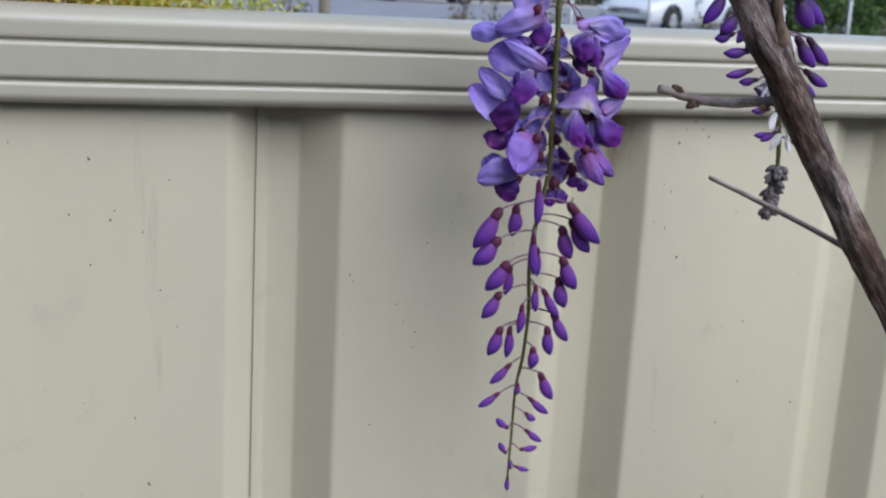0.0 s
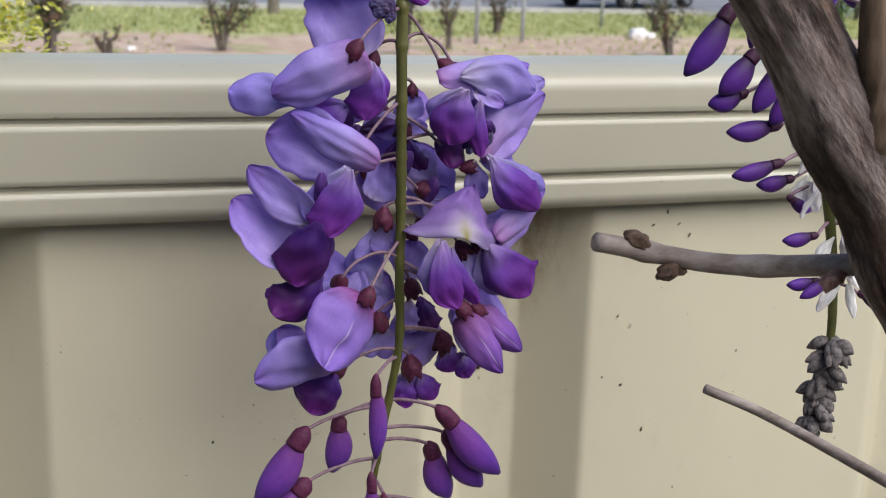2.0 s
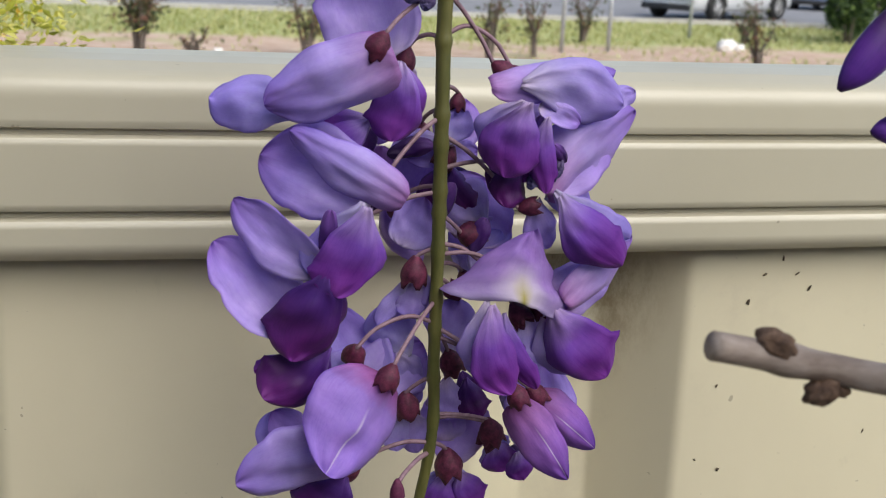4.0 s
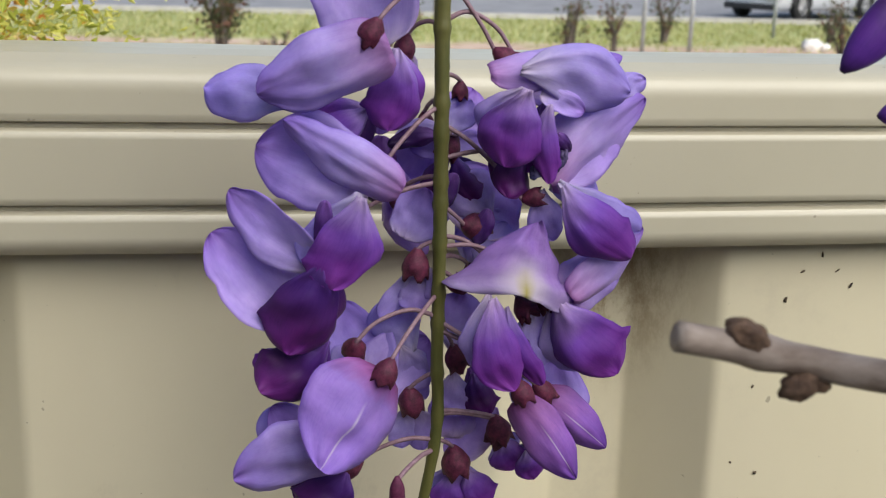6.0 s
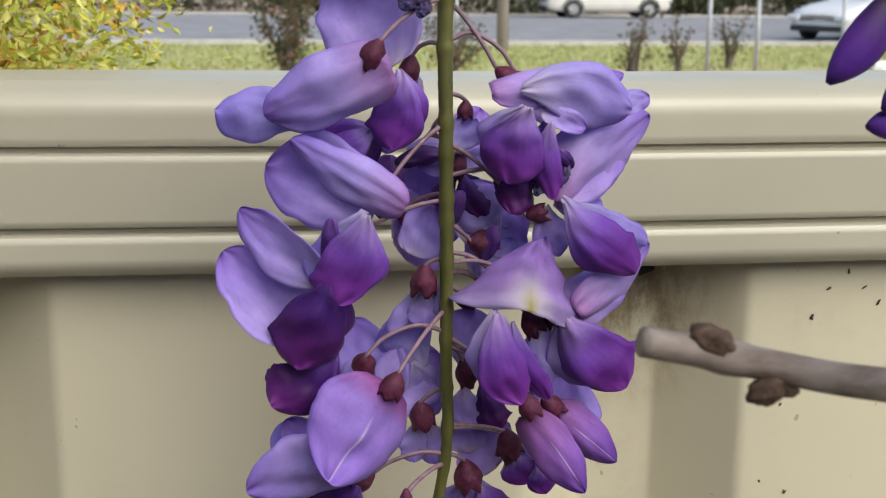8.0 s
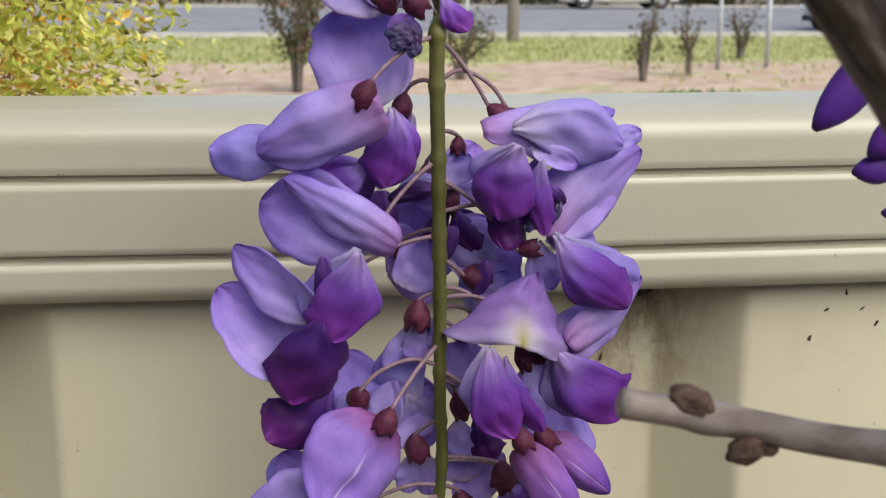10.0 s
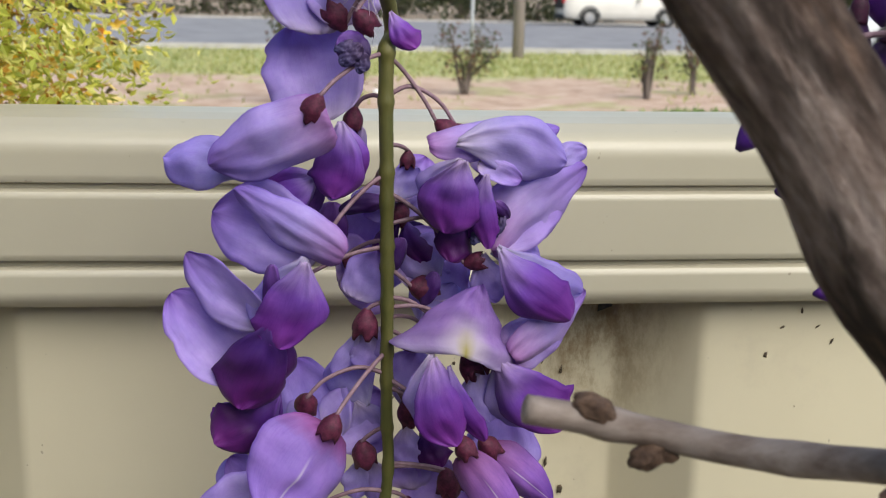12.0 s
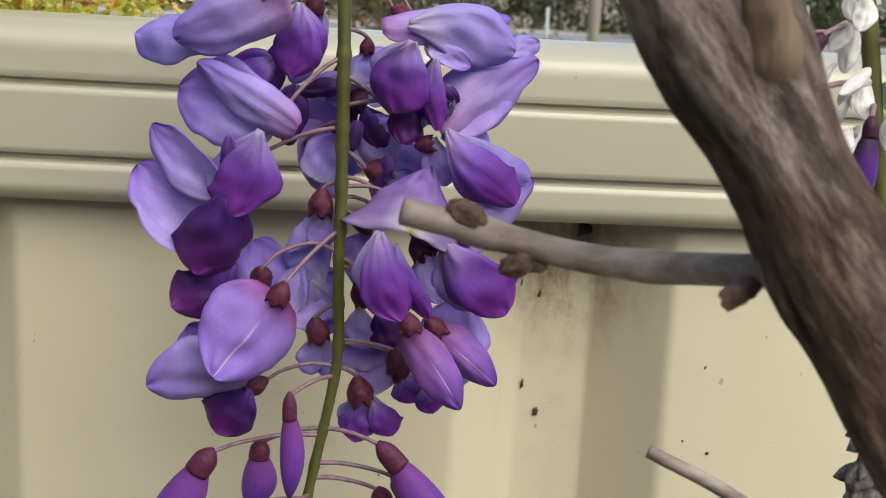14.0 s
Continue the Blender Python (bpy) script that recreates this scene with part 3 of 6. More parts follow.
# rain-splashed dirt, a weep hole and small insect cases on the sheets
for x, z, size, turn, tall in ((0.2510, 1.4189, 0.0009, 0.4, 1.8), (0.2630, 1.4350, 0.0008, -0.2, 1.7), (0.2745, 1.4235, 0.0008, 0.6, 2.2), (0.2560, 1.4290, 0.0005, 1.1, 2.6),
                               (0.2690, 1.4290, 0.0006, 0.9, 3.0), (0.2420, 1.3880, 0.0006, 0.2, 2.0), (0.2457, 1.3555, 0.0007, 0.3, 1.8), (0.2580, 1.3330, 0.0007, 0.2, 2.0),
                               (0.0080, 1.3240, 0.0006, 0.8, 2.5), (0.0105, 1.3190, 0.0005, 0.3, 2.5), (-0.1500, 1.3700, 0.0008, 0.2, 1.0), (-0.1100, 1.2900, 0.0008, 0.0, 1.0), (0.0630, 1.3460, 0.0006, 0.4, 1.6)):
    bm = bmesh.new()
    speck(bm, x, z, size * 0.78, -0.0029, turn, tall)
    part("dirt_speck", bm, SPECK_AND_SEAM, fence)
for x, z, size, y in ((0.1985, 1.4325, 0.0026, DEPTH - 0.0042),):
    bm = bmesh.new()
    speck(bm, x, z, size, y, 1.57, 1.7)
    part("weep_hole", bm, TRIM_DARK, fence, "dark oval hole under the rail")
for x, z, size in ((0.1755, 1.3755, 0.0009), (0.1792, 1.3728, 0.0012), (0.1850, 1.3610, 0.0013), (0.1765, 1.4115, 0.0010), (0.1835, 1.4075, 0.0009), (0.1800, 1.4160, 0.0007)):
    bm = bmesh.new()
    speck(bm, x, z, size * 0.7, DEPTH - 0.0033, 0.15, 2.4)
    part("insect_case", bm, SPECK_AND_SEAM, fence)
for x, z, size, turn in ((-0.1110, 1.5275, 0.0009, 1.45), (-0.0989, 1.5270, 0.0005, 0.00), (-0.0699, 1.5164, 0.0006, 0.40), (-0.1129, 1.5155, 0.0004, 0.20)):
    bm = bmesh.new()
    speck(bm, x, z, size, -0.0122, turn, 2.2)
    part("dirt_speck", bm, SPECK_AND_SEAM, fence)
rng = random.Random(5)
for i in range(42):
    bm = bmesh.new()
    speck(bm, rng.uniform(0.006, 0.145) + rng.choice((-PITCH, 0, PITCH)), rng.uniform(1.12, 1.43), rng.uniform(0.0003, 0.0006), -0.0028, rng.uniform(-1, 1), rng.uniform(1, 2.5))
    part("dirt_speck", bm, SPECK_AND_SEAM, fence)


# ---- wisteria ----
RACEME_AT = Vector((0.110, -0.100, 1.450))


def oval(s, peak, blunt):
    """A smooth oval outline that is widest at peak."""
    t = 0.5 * (s / peak) if s < peak else 0.5 + 0.5 * (s - peak) / (1 - peak)
    return max(0.0, 1 - abs(2 * t - 1) ** blunt) ** 0.5


def half_width(kind, s):
    """Share of the half width at s along a petal."""
    if kind == "closed":
        return 0.34 + 0.66 * oval(s, 0.50, 2.0) if s < 0.50 else oval(s, 0.50, 1.35) ** 1.15
    if kind.startswith("wing"):
        return 0.14 + 0.86 * math.sin(0.5 * math.pi * s / 0.62) ** 1.15 if s < 0.62 else oval(s, 0.62, 1.7)
    if kind == "hood":
        return 0.42 + 0.58 * oval(s, 0.42, 2.0) if s < 0.42 else oval(s, 0.42, 1.7)
    if kind == "keel":
        return 0.2 + 0.8 * oval(s, 0.5, 2.0) if s < 0.5 else oval(s, 0.5, 1.5)
    if kind == "standard":
        return 0.62 + 0.38 * oval(s, 0.22, 2.0) if s < 0.22 else (1 - (s - 0.22) / 0.78) ** 0.75
    if kind == "front":
        return 0.14 + 0.86 * oval(s, 0.46, 2.2) if s < 0.46 else oval(s, 0.46, 1.5)
    return 0.22 + 0.78 * oval(s, 0.50, 1.9) if s < 0.50 else oval(s, 0.50, 1.75)


FOLD = {"banner": 0.26, "banner_edge": 0.2, "front": -0.16, "standard": -0.30, "hood": -0.10, "closed": -0.2}


def petal(owner, kind, base, tip, width, roll, cup, bend, seed, mat=None, name=None, crumple=0.0):
    """One curved petal with a crease along its middle, an uneven edge and a thin rim."""
    base, tip = Vector(base), Vector(tip)
    axis = tip - base
    length = axis.length
    axis.normalize()
    width *= 1.08
    view = Vector((0.05, -1, 0.12))
    n = (view - axis * view.dot(axis)).normalized()
    n = Matrix.Rotation(radians(roll), 3, axis) @ n
    side = axis.cross(n)
    rows, cols = 22, 14
    thick = 0.00016 + 0.003 * width
    bm = bmesh.new()
    uv = bm.loops.layers.uv.new("UVMap")
    grids = []
    pick = random.Random(int(seed * 1000))
    is_wing = kind.startswith("wing")
    if is_wing or kind in ("closed", "keel", "hood"):
        cup = -0.70 * cup
    outward = 1 if base.x + tip.x > 0 else -1
    lean = 1 if side.dot(Vector((outward, 0, -0.5))) > 0 else -1
    sickle = -0.11 * lean if is_wing else pick.uniform(-0.04, 0.04)
    twist = pick.uniform(-0.5, 0.5) * (0.4 if kind in ("front", "standard", "hood") else 1.0)
    skew = 0.20 * lean if is_wing else pick.uniform(-0.08, 0.08)
    curl = pick.uniform(0.3, 1.2)
    tooth = pick.uniform(0.14, 0.34) if kind in ("wing", "wing_dark") else 0.0
    tooth_at = pick.uniform(0.68, 0.84)
    dent = pick.uniform(0.0, 0.16) if kind in ("banner", "wing_pale", "banner_edge", "hood") else 0.0
    dent_at, dent_side = pick.uniform(0.55, 0.92), pick.choice((-1, 1))
    fold = FOLD.get(kind, -0.05)
    spans = []
    for layer in (1, -1):
        g = []
        for i in range(rows + 1):
            s = math.sin(0.5 * math.pi * i / rows) ** 1.15
            hw = max(0.02, half_width(kind, s)) * width / 2
            line = []
            for j in range(cols + 1):
                w = 2 * j / cols - 1
                sg = 1 if w > 0 else -1
                ripple = noise.noise((s * 3.1 + seed * 7.3, w * 1.9 + seed, seed * 3.7))
                slow = noise.noise((s * 2.6 + seed * 3.1, seed * 5.0, 1.0 if w > 0 else 4.0))
                quick = noise.noise((s * 8.0 + seed * 2.7, seed * 4.0, 2.0 if w > 0 else 7.0))
                edge = 1 + (0.03 if kind == "front" else 0.10) * abs(w) ** 3 * ripple + abs(w) * ((0.06 if kind == "front" else 0.20) * slow + 0.045 * quick + skew * sg)
                if tooth and sg == lean:
                    edge += tooth * abs(w) ** 4 * math.exp(-((s - tooth_at) / 0.045) ** 2)
                if dent and sg == dent_side:
                    edge -= dent * abs(w) ** 2 * math.exp(-((s - dent_at) / 0.07) ** 2)
                dn = cup * hw * w * w - bend * length * (s * s) + 0.12 * hw * ripple
                dn += fold * hw * abs(w) * (1 - 0.5 * s)
                dn += 0.05 * width * (0.35 - min(abs(w), 0.35)) * (1 if cup > 0 else -0.6)
                dn += twist * (s - 0.4) * w * hw - curl * hw * max(0.0, abs(w) - 0.60) * (1 if w * twist > 0 else 0.15)
                dn += 0.07 * width * noise.noise((s * 4.5 + seed, w * 2.4, seed * 2.3))
                dn += 0.018 * width * noise.noise((s * 13 + seed, w * 6.0, seed * 2.9))
                dn += 0.16 * hw * abs(w) ** 3 * noise.noise((s * 5.5 + seed * 1.9, seed * 6.1, 3.0 if w > 0 else 9.0))
                dn += crumple * width * noise.noise((s * 9 + seed, w * 6, seed * 1.3))
                slide = 0.05 * (1 - w * w) * length * s * (1 - s) * ripple
                p = base + axis * (length * s + slide) + side * (w * hw * edge + sickle * length * math.sin(math.pi * s)) + n * (dn + layer * thick / 2)
                line.append(bm.verts.new(p))
            spans.append(s)
            g.append(line)
        grids.append(g)

    def quad(vs, st):
        f = bm.faces.new(vs)
        for lo, (i, j) in zip(f.loops, st):
            lo[uv].uv = (spans[i], j / cols)
    a, b = grids
    for i in range(rows):
        for j in range(cols):
            quad((a[i][j], a[i][j + 1], a[i + 1][j + 1], a[i + 1][j]), [(i, j), (i, j + 1), (i + 1, j + 1), (i + 1, j)])
            quad((b[i][j], b[i + 1][j], b[i + 1][j + 1], b[i][j + 1]), [(i, j), (i + 1, j), (i + 1, j + 1), (i, j + 1)])
    ring = [(0, j) for j in range(cols)] + [(i, cols) for i in range(rows)] + [(rows, j) for j in range(cols, 0, -1)] + [(i, 0) for i in range(rows, 0, -1)]
    for (i0, j0), (i1, j1) in zip(ring, ring[1:] + ring[:1]):
        quad((a[i0][j0], b[i0][j0], b[i1][j1], a[i1][j1]), [(i0, j0)] * 2 + [(i1, j1)] * 2)
    names = {"banner_edge": "banner", "front": "banner", "standard": "banner", "hood": "banner", "wing_pale": "wing", "wing_dark": "wing", "closed": "banner"}
    return part(name or names.get(kind, kind), bm, mat or PETALS[kind], owner)


def local(p):
    """Millimetres (across, towards the viewer, up) to metres about the raceme's base point."""
    return Vector((p[0], -p[1], p[2])) / 1000


def stem_at(line, z):
    """The point of a stem line at height z, in millimetres."""
    for (x0, z0), (x1, z1) in zip(line, line[1:]):
        if z1 <= z <= z0:
            return (x0 + (x1 - x0) * (z0 - z) / (z0 - z1), 0, z)
    return (line[0][0], 0, z) if z > line[0][1] else (line[-1][0], 0, z)


def stalk(bm, a, b, sag, r0, r1):
    """A flower stalk that leaves the stem and bows before it meets the calyx."""
    a, b = Vector(a), Vector(b)
    span = (b - a).length
    m1 = a.lerp(b, 0.35) + Vector((0, 0, span * sag * 0.75))
    m2 = a.lerp(b, 0.75) + Vector((0, 0, span * sag * 0.65))
    pts = smooth_path((a, m1, m2, b), 5)
    tube(bm, pts, [r0 + (r1 - r0) * i / (len(pts) - 1) for i in range(len(pts))], 8)


def calyx(bm, at, axis, size):
    """A lumpy cup that swells from the stalk and ends in five short blunt teeth."""
    at, axis = Vector(at), Vector(axis).normalized()
    ref = Vector((0, -1, 0)) if abs(axis.y) < 0.9 else Vector((1, 0, 0))
    u = (ref - axis * ref.dot(axis)).normalized()
    w = axis.cross(u)
    sides, steps = 20, 10
    rings = []
    for i in range(steps + 1):
        s = i / steps
        r = size * 0.50 * (0.26 + 0.78 * math.sin(min(1.0, s * 1.45) * math.pi * 0.5) - 0.10 * s ** 4)
        ring = []
        for k in range(sides):
            a = 2 * math.pi * k / sides
            tooth = 0.16 * math.cos(5 * a + size * 3000) * s ** 5
            p = axis * size * (1.06 * s + tooth) + (u * math.cos(a) + w * math.sin(a)) * r * (1 + 0.5 * tooth)
            q = (at + p) * 420
            ring.append(bm.verts.new(at + p * (1 + 0.10 * noise.noise(q) + 0.06 * noise.noise(q * 3))))
        rings.append(ring)
    for r0, r1 in zip(rings, rings[1:]):
        for k in range(sides):
            bm.faces.new((r0[k], r0[(k + 1) % sides], r1[(k + 1) % sides], r1[k]))
    inner = [bm.verts.new(v.co.lerp(at + axis * size * 0.8, 0.45)) for v in rings[-1]]
    for k in range(sides):
        bm.faces.new((rings[-1][k], rings[-1][(k + 1) % sides], inner[(k + 1) % sides], inner[k]))
    bm.faces.new(inner)
    bm.faces.new(list(reversed(rings[0])))


SEEDS = [0]


def flower(owner, at, attach, size, sag, petals):
    """An open pea flower: stalk and calyx, with its petals under it."""
    line, off = STEMS[owner.name]
    SEEDS[0] += 1
    centre = local(at)
    first = sum((local((p[4], p[5], p[6])) for p in petals), Vector()) / len(petals)
    axis = ((first - centre).normalized() + Vector((0, 0, -0.5))).normalized()
    size = size * 0.94 / 1000
    pick = random.Random(SEEDS[0] * 7)
    bm = bmesh.new()
    calyx(bm, centre - axis * size * 0.45, axis, size)
    ob = part("flower", bm, CALYX, owner)
    bm = bmesh.new()
    stalk(bm, local(stem_at(line, attach)), centre - axis * size * 0.4, sag, 0.00060, 0.00050)
    part("pedicel", bm, PEDICEL, ob)
    for i, (kind, bx, bd, bz, tx, td, tz, w, roll, cup, bend) in enumerate(petals):
        a, b = local((bx, bd, bz)), local((tx, td, tz))
        petal(ob, kind, a, b, w / 1000, roll, cup, bend, SEEDS[0] + 0.37 * i)
        # the second petal of a pair shows at the edge of the first
        if kind in ("wing", "wing_dark") and w > 6.0:
            swing = pick.choice((-1, 1)) * pick.uniform(9, 17)
            d = Matrix.Rotation(radians(swing), 3, "Y") @ (b - a) * pick.uniform(0.84, 1.0)
            back = Vector((0, pick.uniform(0.0042, 0.0060), 0))
            mate = {"wing": pick.choice(("wing", "wing_pale")), "wing_dark": "wing_dark"}[kind]
            petal(ob, mate, a + back * 0.8, a + d + back, w * 0.00082, roll + pick.uniform(-10, 10), cup, bend, SEEDS[0] + 0.37 * i + 0.19)


def bud(owner, at, tip, width, attach, mat=None):
    """A closed bud: stalk and calyx, with the folded petals under it."""
    line, off = STEMS[owner.name]
    SEEDS[0] += 1
    a, b = local(at) + off, local(tip) + off
    axis, w = b - a, width / 1000
    length = axis.length
    big = min(1.0, length / 0.016)
    bm = bmesh.new()
    blob(bm, a - axis * 0.08, axis, length * 0.29, w * 0.26, 12, 8, 0.9, lambda s: 0.22 + 0.70 * math.sin(min(1, s * 2.0) * math.pi * 0.5) + 0.08 * s)
    ob = part("bud", bm, CALYX_DARK if owner is raceme else CALYX_TWO, owner)
    z = max(attach, line[-1][1] + 0.5)
    bm = bmesh.new()
    stalk(bm, local(stem_at(line, z)) + off, a - axis * 0.03, 0.08, 0.00030 + 0.00035 * big, 0.00026 + 0.0003 * big)
    part("pedicel", bm, PEDICEL, ob)
    # folded petals: fuller towards the free end, with a keel line
    bm = bmesh.new()
    uv = bm.loops.layers.uv.new("UVMap")
    sides, steps = 12, 11
    ax = axis.normalized()
    view = Vector((0.1, -1, 0.1))
    u = (view - ax * view.dot(ax)).normalized()
    s_dir = ax.cross(u)
    down = 1 if s_dir.z < 0 else -1
    rings = []
    for i in range(steps + 1):
        s = i / steps
        prof = math.sin(math.pi * (0.10 + 0.88 * s ** 0.95)) ** 0.72
        prof *= 0.74 + 0.27 * s if s < 0.75 else 0.9425
        ring = []
        for k in range(sides):
            t = 2 * math.pi * k / sides
            belly = 0.10 * w * math.sin(math.pi * s) * down
            p = a + ax * (length * (0.12 + 0.88 * s)) + s_dir * (math.cos(t) * prof * w * 0.5 + belly) + u * (math.sin(t) * prof * w * 0.36)
            ring.append(bm.verts.new(p * 1.0))
        rings.append(ring)
    for i in range(steps):
        for k in range(sides):
            f = bm.faces.new((rings[i][k], rings[i][(k + 1) % sides], rings[i + 1][(k + 1) % sides], rings[i + 1][k]))
            for lo, (ii, kk) in zip(f.loops, ((i, k), (i, k + 1), (i + 1, k + 1), (i + 1, k))):
                lo[uv].uv = (ii / steps, kk / sides)
    bm.faces.new(list(reversed(rings[0])))
    bm.faces.new(rings[-1])
    bmesh.ops.recalc_face_normals(bm, faces=bm.faces)
    part("petals", bm, mat or BUD_MATS[owner.name], ob)


NODE_RED = noisy("node_skin", (0.16, 0.07, 0.05), (0.40, 0.24, 0.19), 500, 0.8, 0.6, 0.0005)

# the old vine that carries both racemes
VINE = [(-0.0580, -0.300, 1.785), (0.0483, -0.275, 1.660), (0.0960, -0.268, 1.600), (0.1352, -0.264, 1.552), (0.1645, -0.262, 1.512), (0.1826, -0.262, 1.482), (0.2035, -0.262, 1.450), (0.2320, -0.261, 1.408), (0.2660, -0.260, 1.362), (0.3220, -0.255, 1.285), (0.4520, -0.245, 1.150), (0.6020, -0.220, 0.850), (0.7020, -0.200, 0.500), (0.7420, -0.180, 0.120)]


def vine_point(z):
    for p, q in zip(VINE, VINE[1:]):
        if q[2] <= z <= p[2]:
            return Vector(p).lerp(Vector(q), (p[2] - z) / (p[2] - q[2]))


def knob(bm, at, axis, size, seed=0):
    r = bmesh.ops.create_icosphere(bm, subdivisions=3, radius=1)
    q = Vector(axis).normalized().to_track_quat("Z", "Y").to_matrix()
    for v in r["verts"]:
        k = 1 + 0.35 * noise.noise(v.co * 1.7 + Vector((seed * 5.1, 0, 0))) + 0.14 * noise.noise(v.co * 5 + Vector((seed, 2, 0)))
        v.co = Vector(at) + q @ Vector((v.co.x * size * k, v.co.y * size * k, v.co.z * size * 1.6 * k))


VINE_AT = Vector((0.004, 0.0135, -0.004))
vine = thing("wisteria_vine", "gnarled grey-brown woody wisteria stem with a short cut side twig", "vine", VINE_AT)
bm = bmesh.new()
pts = smooth_path(VINE, 18)
rings = tube(bm, pts, [0.0088 + 0.0007 * noise.noise((i * 0.13, 0, 0)) + 0.0022 * math.exp(-((p.z - 1.515) / 0.009) ** 2) + 0.0009 * math.exp(-((p.z - 1.482) / 0.008) ** 2) for i, p in enumerate(pts)], 56)
for i, ring in enumerate(rings):
    c = sum((v.co for v in ring), Vector()) / len(ring)
    for k, v in enumerate(ring):
        a = 2 * math.pi * k / len(ring)
        groove = noise.noise((math.cos(a) * 2.6, math.sin(a) * 2.6, i * 0.05)) + 0.6 * noise.noise((math.cos(a) * 7, math.sin(a) * 7, i * 0.10)) + 0.35 * noise.noise((math.cos(a) * 14, math.sin(a) * 14, i * 0.30))
        fibre = abs(noise.noise((math.cos(a) * 9 + 4, math.sin(a) * 9, i * 0.045))) + 0.5 * abs(noise.noise((math.cos(a) * 20, math.sin(a) * 20 + 7, i * 0.08)))
        v.co = c + (v.co - c) * (1 + 0.10 * groove - 0.28 * max(0.0, 0.30 - fibre))
part("trunk", bm, BARK, vine)

# a side limb that leaves the trunk at a knot and climbs out of sight
bm = bmesh.new()
pts = smooth_path([vine_point(1.503), (0.1660, -0.2690, 1.5150), (0.1628, -0.2712, 1.5240), (0.1602, -0.2725, 1.534), (0.1552, -0.2760, 1.580), (0.1500, -0.2850, 1.680), (0.1350, -0.2950, 1.800)], 10)
limb_rings = tube(bm, pts, [0.0060 - 0.0031 * min(1.0, (i / 20) ** 0.8) + 0.0002 * noise.noise((i * 0.3, 5, 0)) + 0.0007 * math.exp(-((i - 9) / 1.6) ** 2) for i in range(len(pts))], 26)
for i, ring in enumerate(limb_rings):
    c = sum((v.co for v in ring), Vector()) / len(ring)
    for k, v in enumerate(ring):
        a = 2 * math.pi * k / len(ring)
        v.co = c + (v.co - c) * (1 + 0.12 * noise.noise((math.cos(a) * 3, math.sin(a) * 3, i * 0.12)) + 0.08 * noise.noise((math.cos(a) * 9, math.sin(a) * 9, i * 0.3)))
part("limb", bm, LIMB_BARK, vine, "smoother olive-brown limb rising from a knot")

TWIG_LINE = [(0.1790, -0.2560, 1.4815), (0.1700, -0.2480, 1.4796), (0.160, -0.2405, 1.4780), (0.150, -0.2345, 1.4778), (0.1411, -0.2312, 1.4790), (0.1305, -0.2315, 1.4815), (0.1205, -0.2325, 1.4838)]
bm = bmesh.new()
pts = smooth_path(TWIG_LINE, 6)
rad = [0.0027 - 0.0004 * (i / (len(pts) - 1)) + 0.0005 * math.exp(-((p.x - 0.134) / 0.0028) ** 2) + 0.0003 * math.exp(-((p.x - 0.1605) / 0.003) ** 2) for i, p in enumerate(pts)]
tube(bm, pts, rad, 18)
twig = part("twig", bm, TWIG, vine, "pale grey cut twig with dark buds")
for at, axis, size, seed in (((0.1312, -0.2325, 1.4838), (-0.9, 0.1, 0.30), 0.0022, 1), ((0.1400, -0.2325, 1.4758), (-0.8, 0.1, -0.35), 0.0021, 2), ((0.1432, -0.2320, 1.4755), (0.7, -0.1, -0.3), 0.0012, 3)):
    bm = bmesh.new()
    knob(bm, at, axis, size, seed)
    part("twig_bud", bm, NODE_BARK, twig)
bm = bmesh.new()
knob(bm, (0.1712, -0.2535, 1.4775), (-0.8, -0.2, -0.5), 0.0021, 4)
part("node", bm, NODE_RED, vine, "reddish swollen bud where the twig leaves the trunk")
bm = bmesh.new()
pts = smooth_path([vine_point(1.395), (0.2200, -0.2380, 1.4080), (0.1930, -0.2060, 1.4220), (0.1735, -0.1990, 1.4305)], 6)
tube(bm, pts, [0.0018 - 0.0004 * i / (len(pts) - 1) for i in range(len(pts))], 12)
part("twig", bm, TWIG, vine, "thin grey lower twig")

RACHIS = [(1.9, 90.3), (1.8, 76.7), (1.5, 66.2), (1.4, 44.6), (1.1, 16.7), (0.5, -12.4), (-0.1, -36.6), (-9.5, -85.9), (-9.2, -126.5), (-11.6, -156.6), (-15.7, -179.5), (-17.1, -210.6), (-18.3, -234.3), (-18.4, -244.7)]
RACHIS_TWO = [(80.4, 124.0), (84.4, 110.5), (91.6, 83.0), (97.0, 64.3), (101.7, 40.3), (107.3, 15.8), (110.6, -9.1), (109.1, -26.7), (106.0, -41.2)]
STEMS = {"wisteria_raceme": (RACHIS, Vector()), "wisteria_raceme.001": (RACHIS_TWO, Vector((0.002, -0.059, 0)))}
BUD_MATS = {"wisteria_raceme": BUD, "wisteria_raceme.001": BUD_TWO}


def rachis(owner, line, off, r_top, r_tip, hang, nodes=()):
    """The green main stem, with a bump at each stalk and a stalk up to the vine."""
    pts = [local((x, 0, z)) + off for x, z in line]
    up = [Vector(hang) - RACEME_AT, pts[0].lerp(Vector(hang) - RACEME_AT, 0.55) + Vector((0, 0, 0.012))]
    path = smooth_path(up + pts, 16)
    n = len(path) - 1
    base = off.z * 1000
    bump_at = [max((0.22 * math.exp(-((p.z * 1000 - base - a) / 1.4) ** 2) for a in nodes), default=0.0) for p in path]
    bm = bmesh.new()
    tube(bm, path, [(r_top + (r_tip - r_top) * (i / n) ** 1.3) * (1 + 0.08 * noise.noise((i * 0.9, 0, 0)) + bump_at[i]) for i in range(n + 1)], 14)
    return part("rachis", bm, STEM, owner)


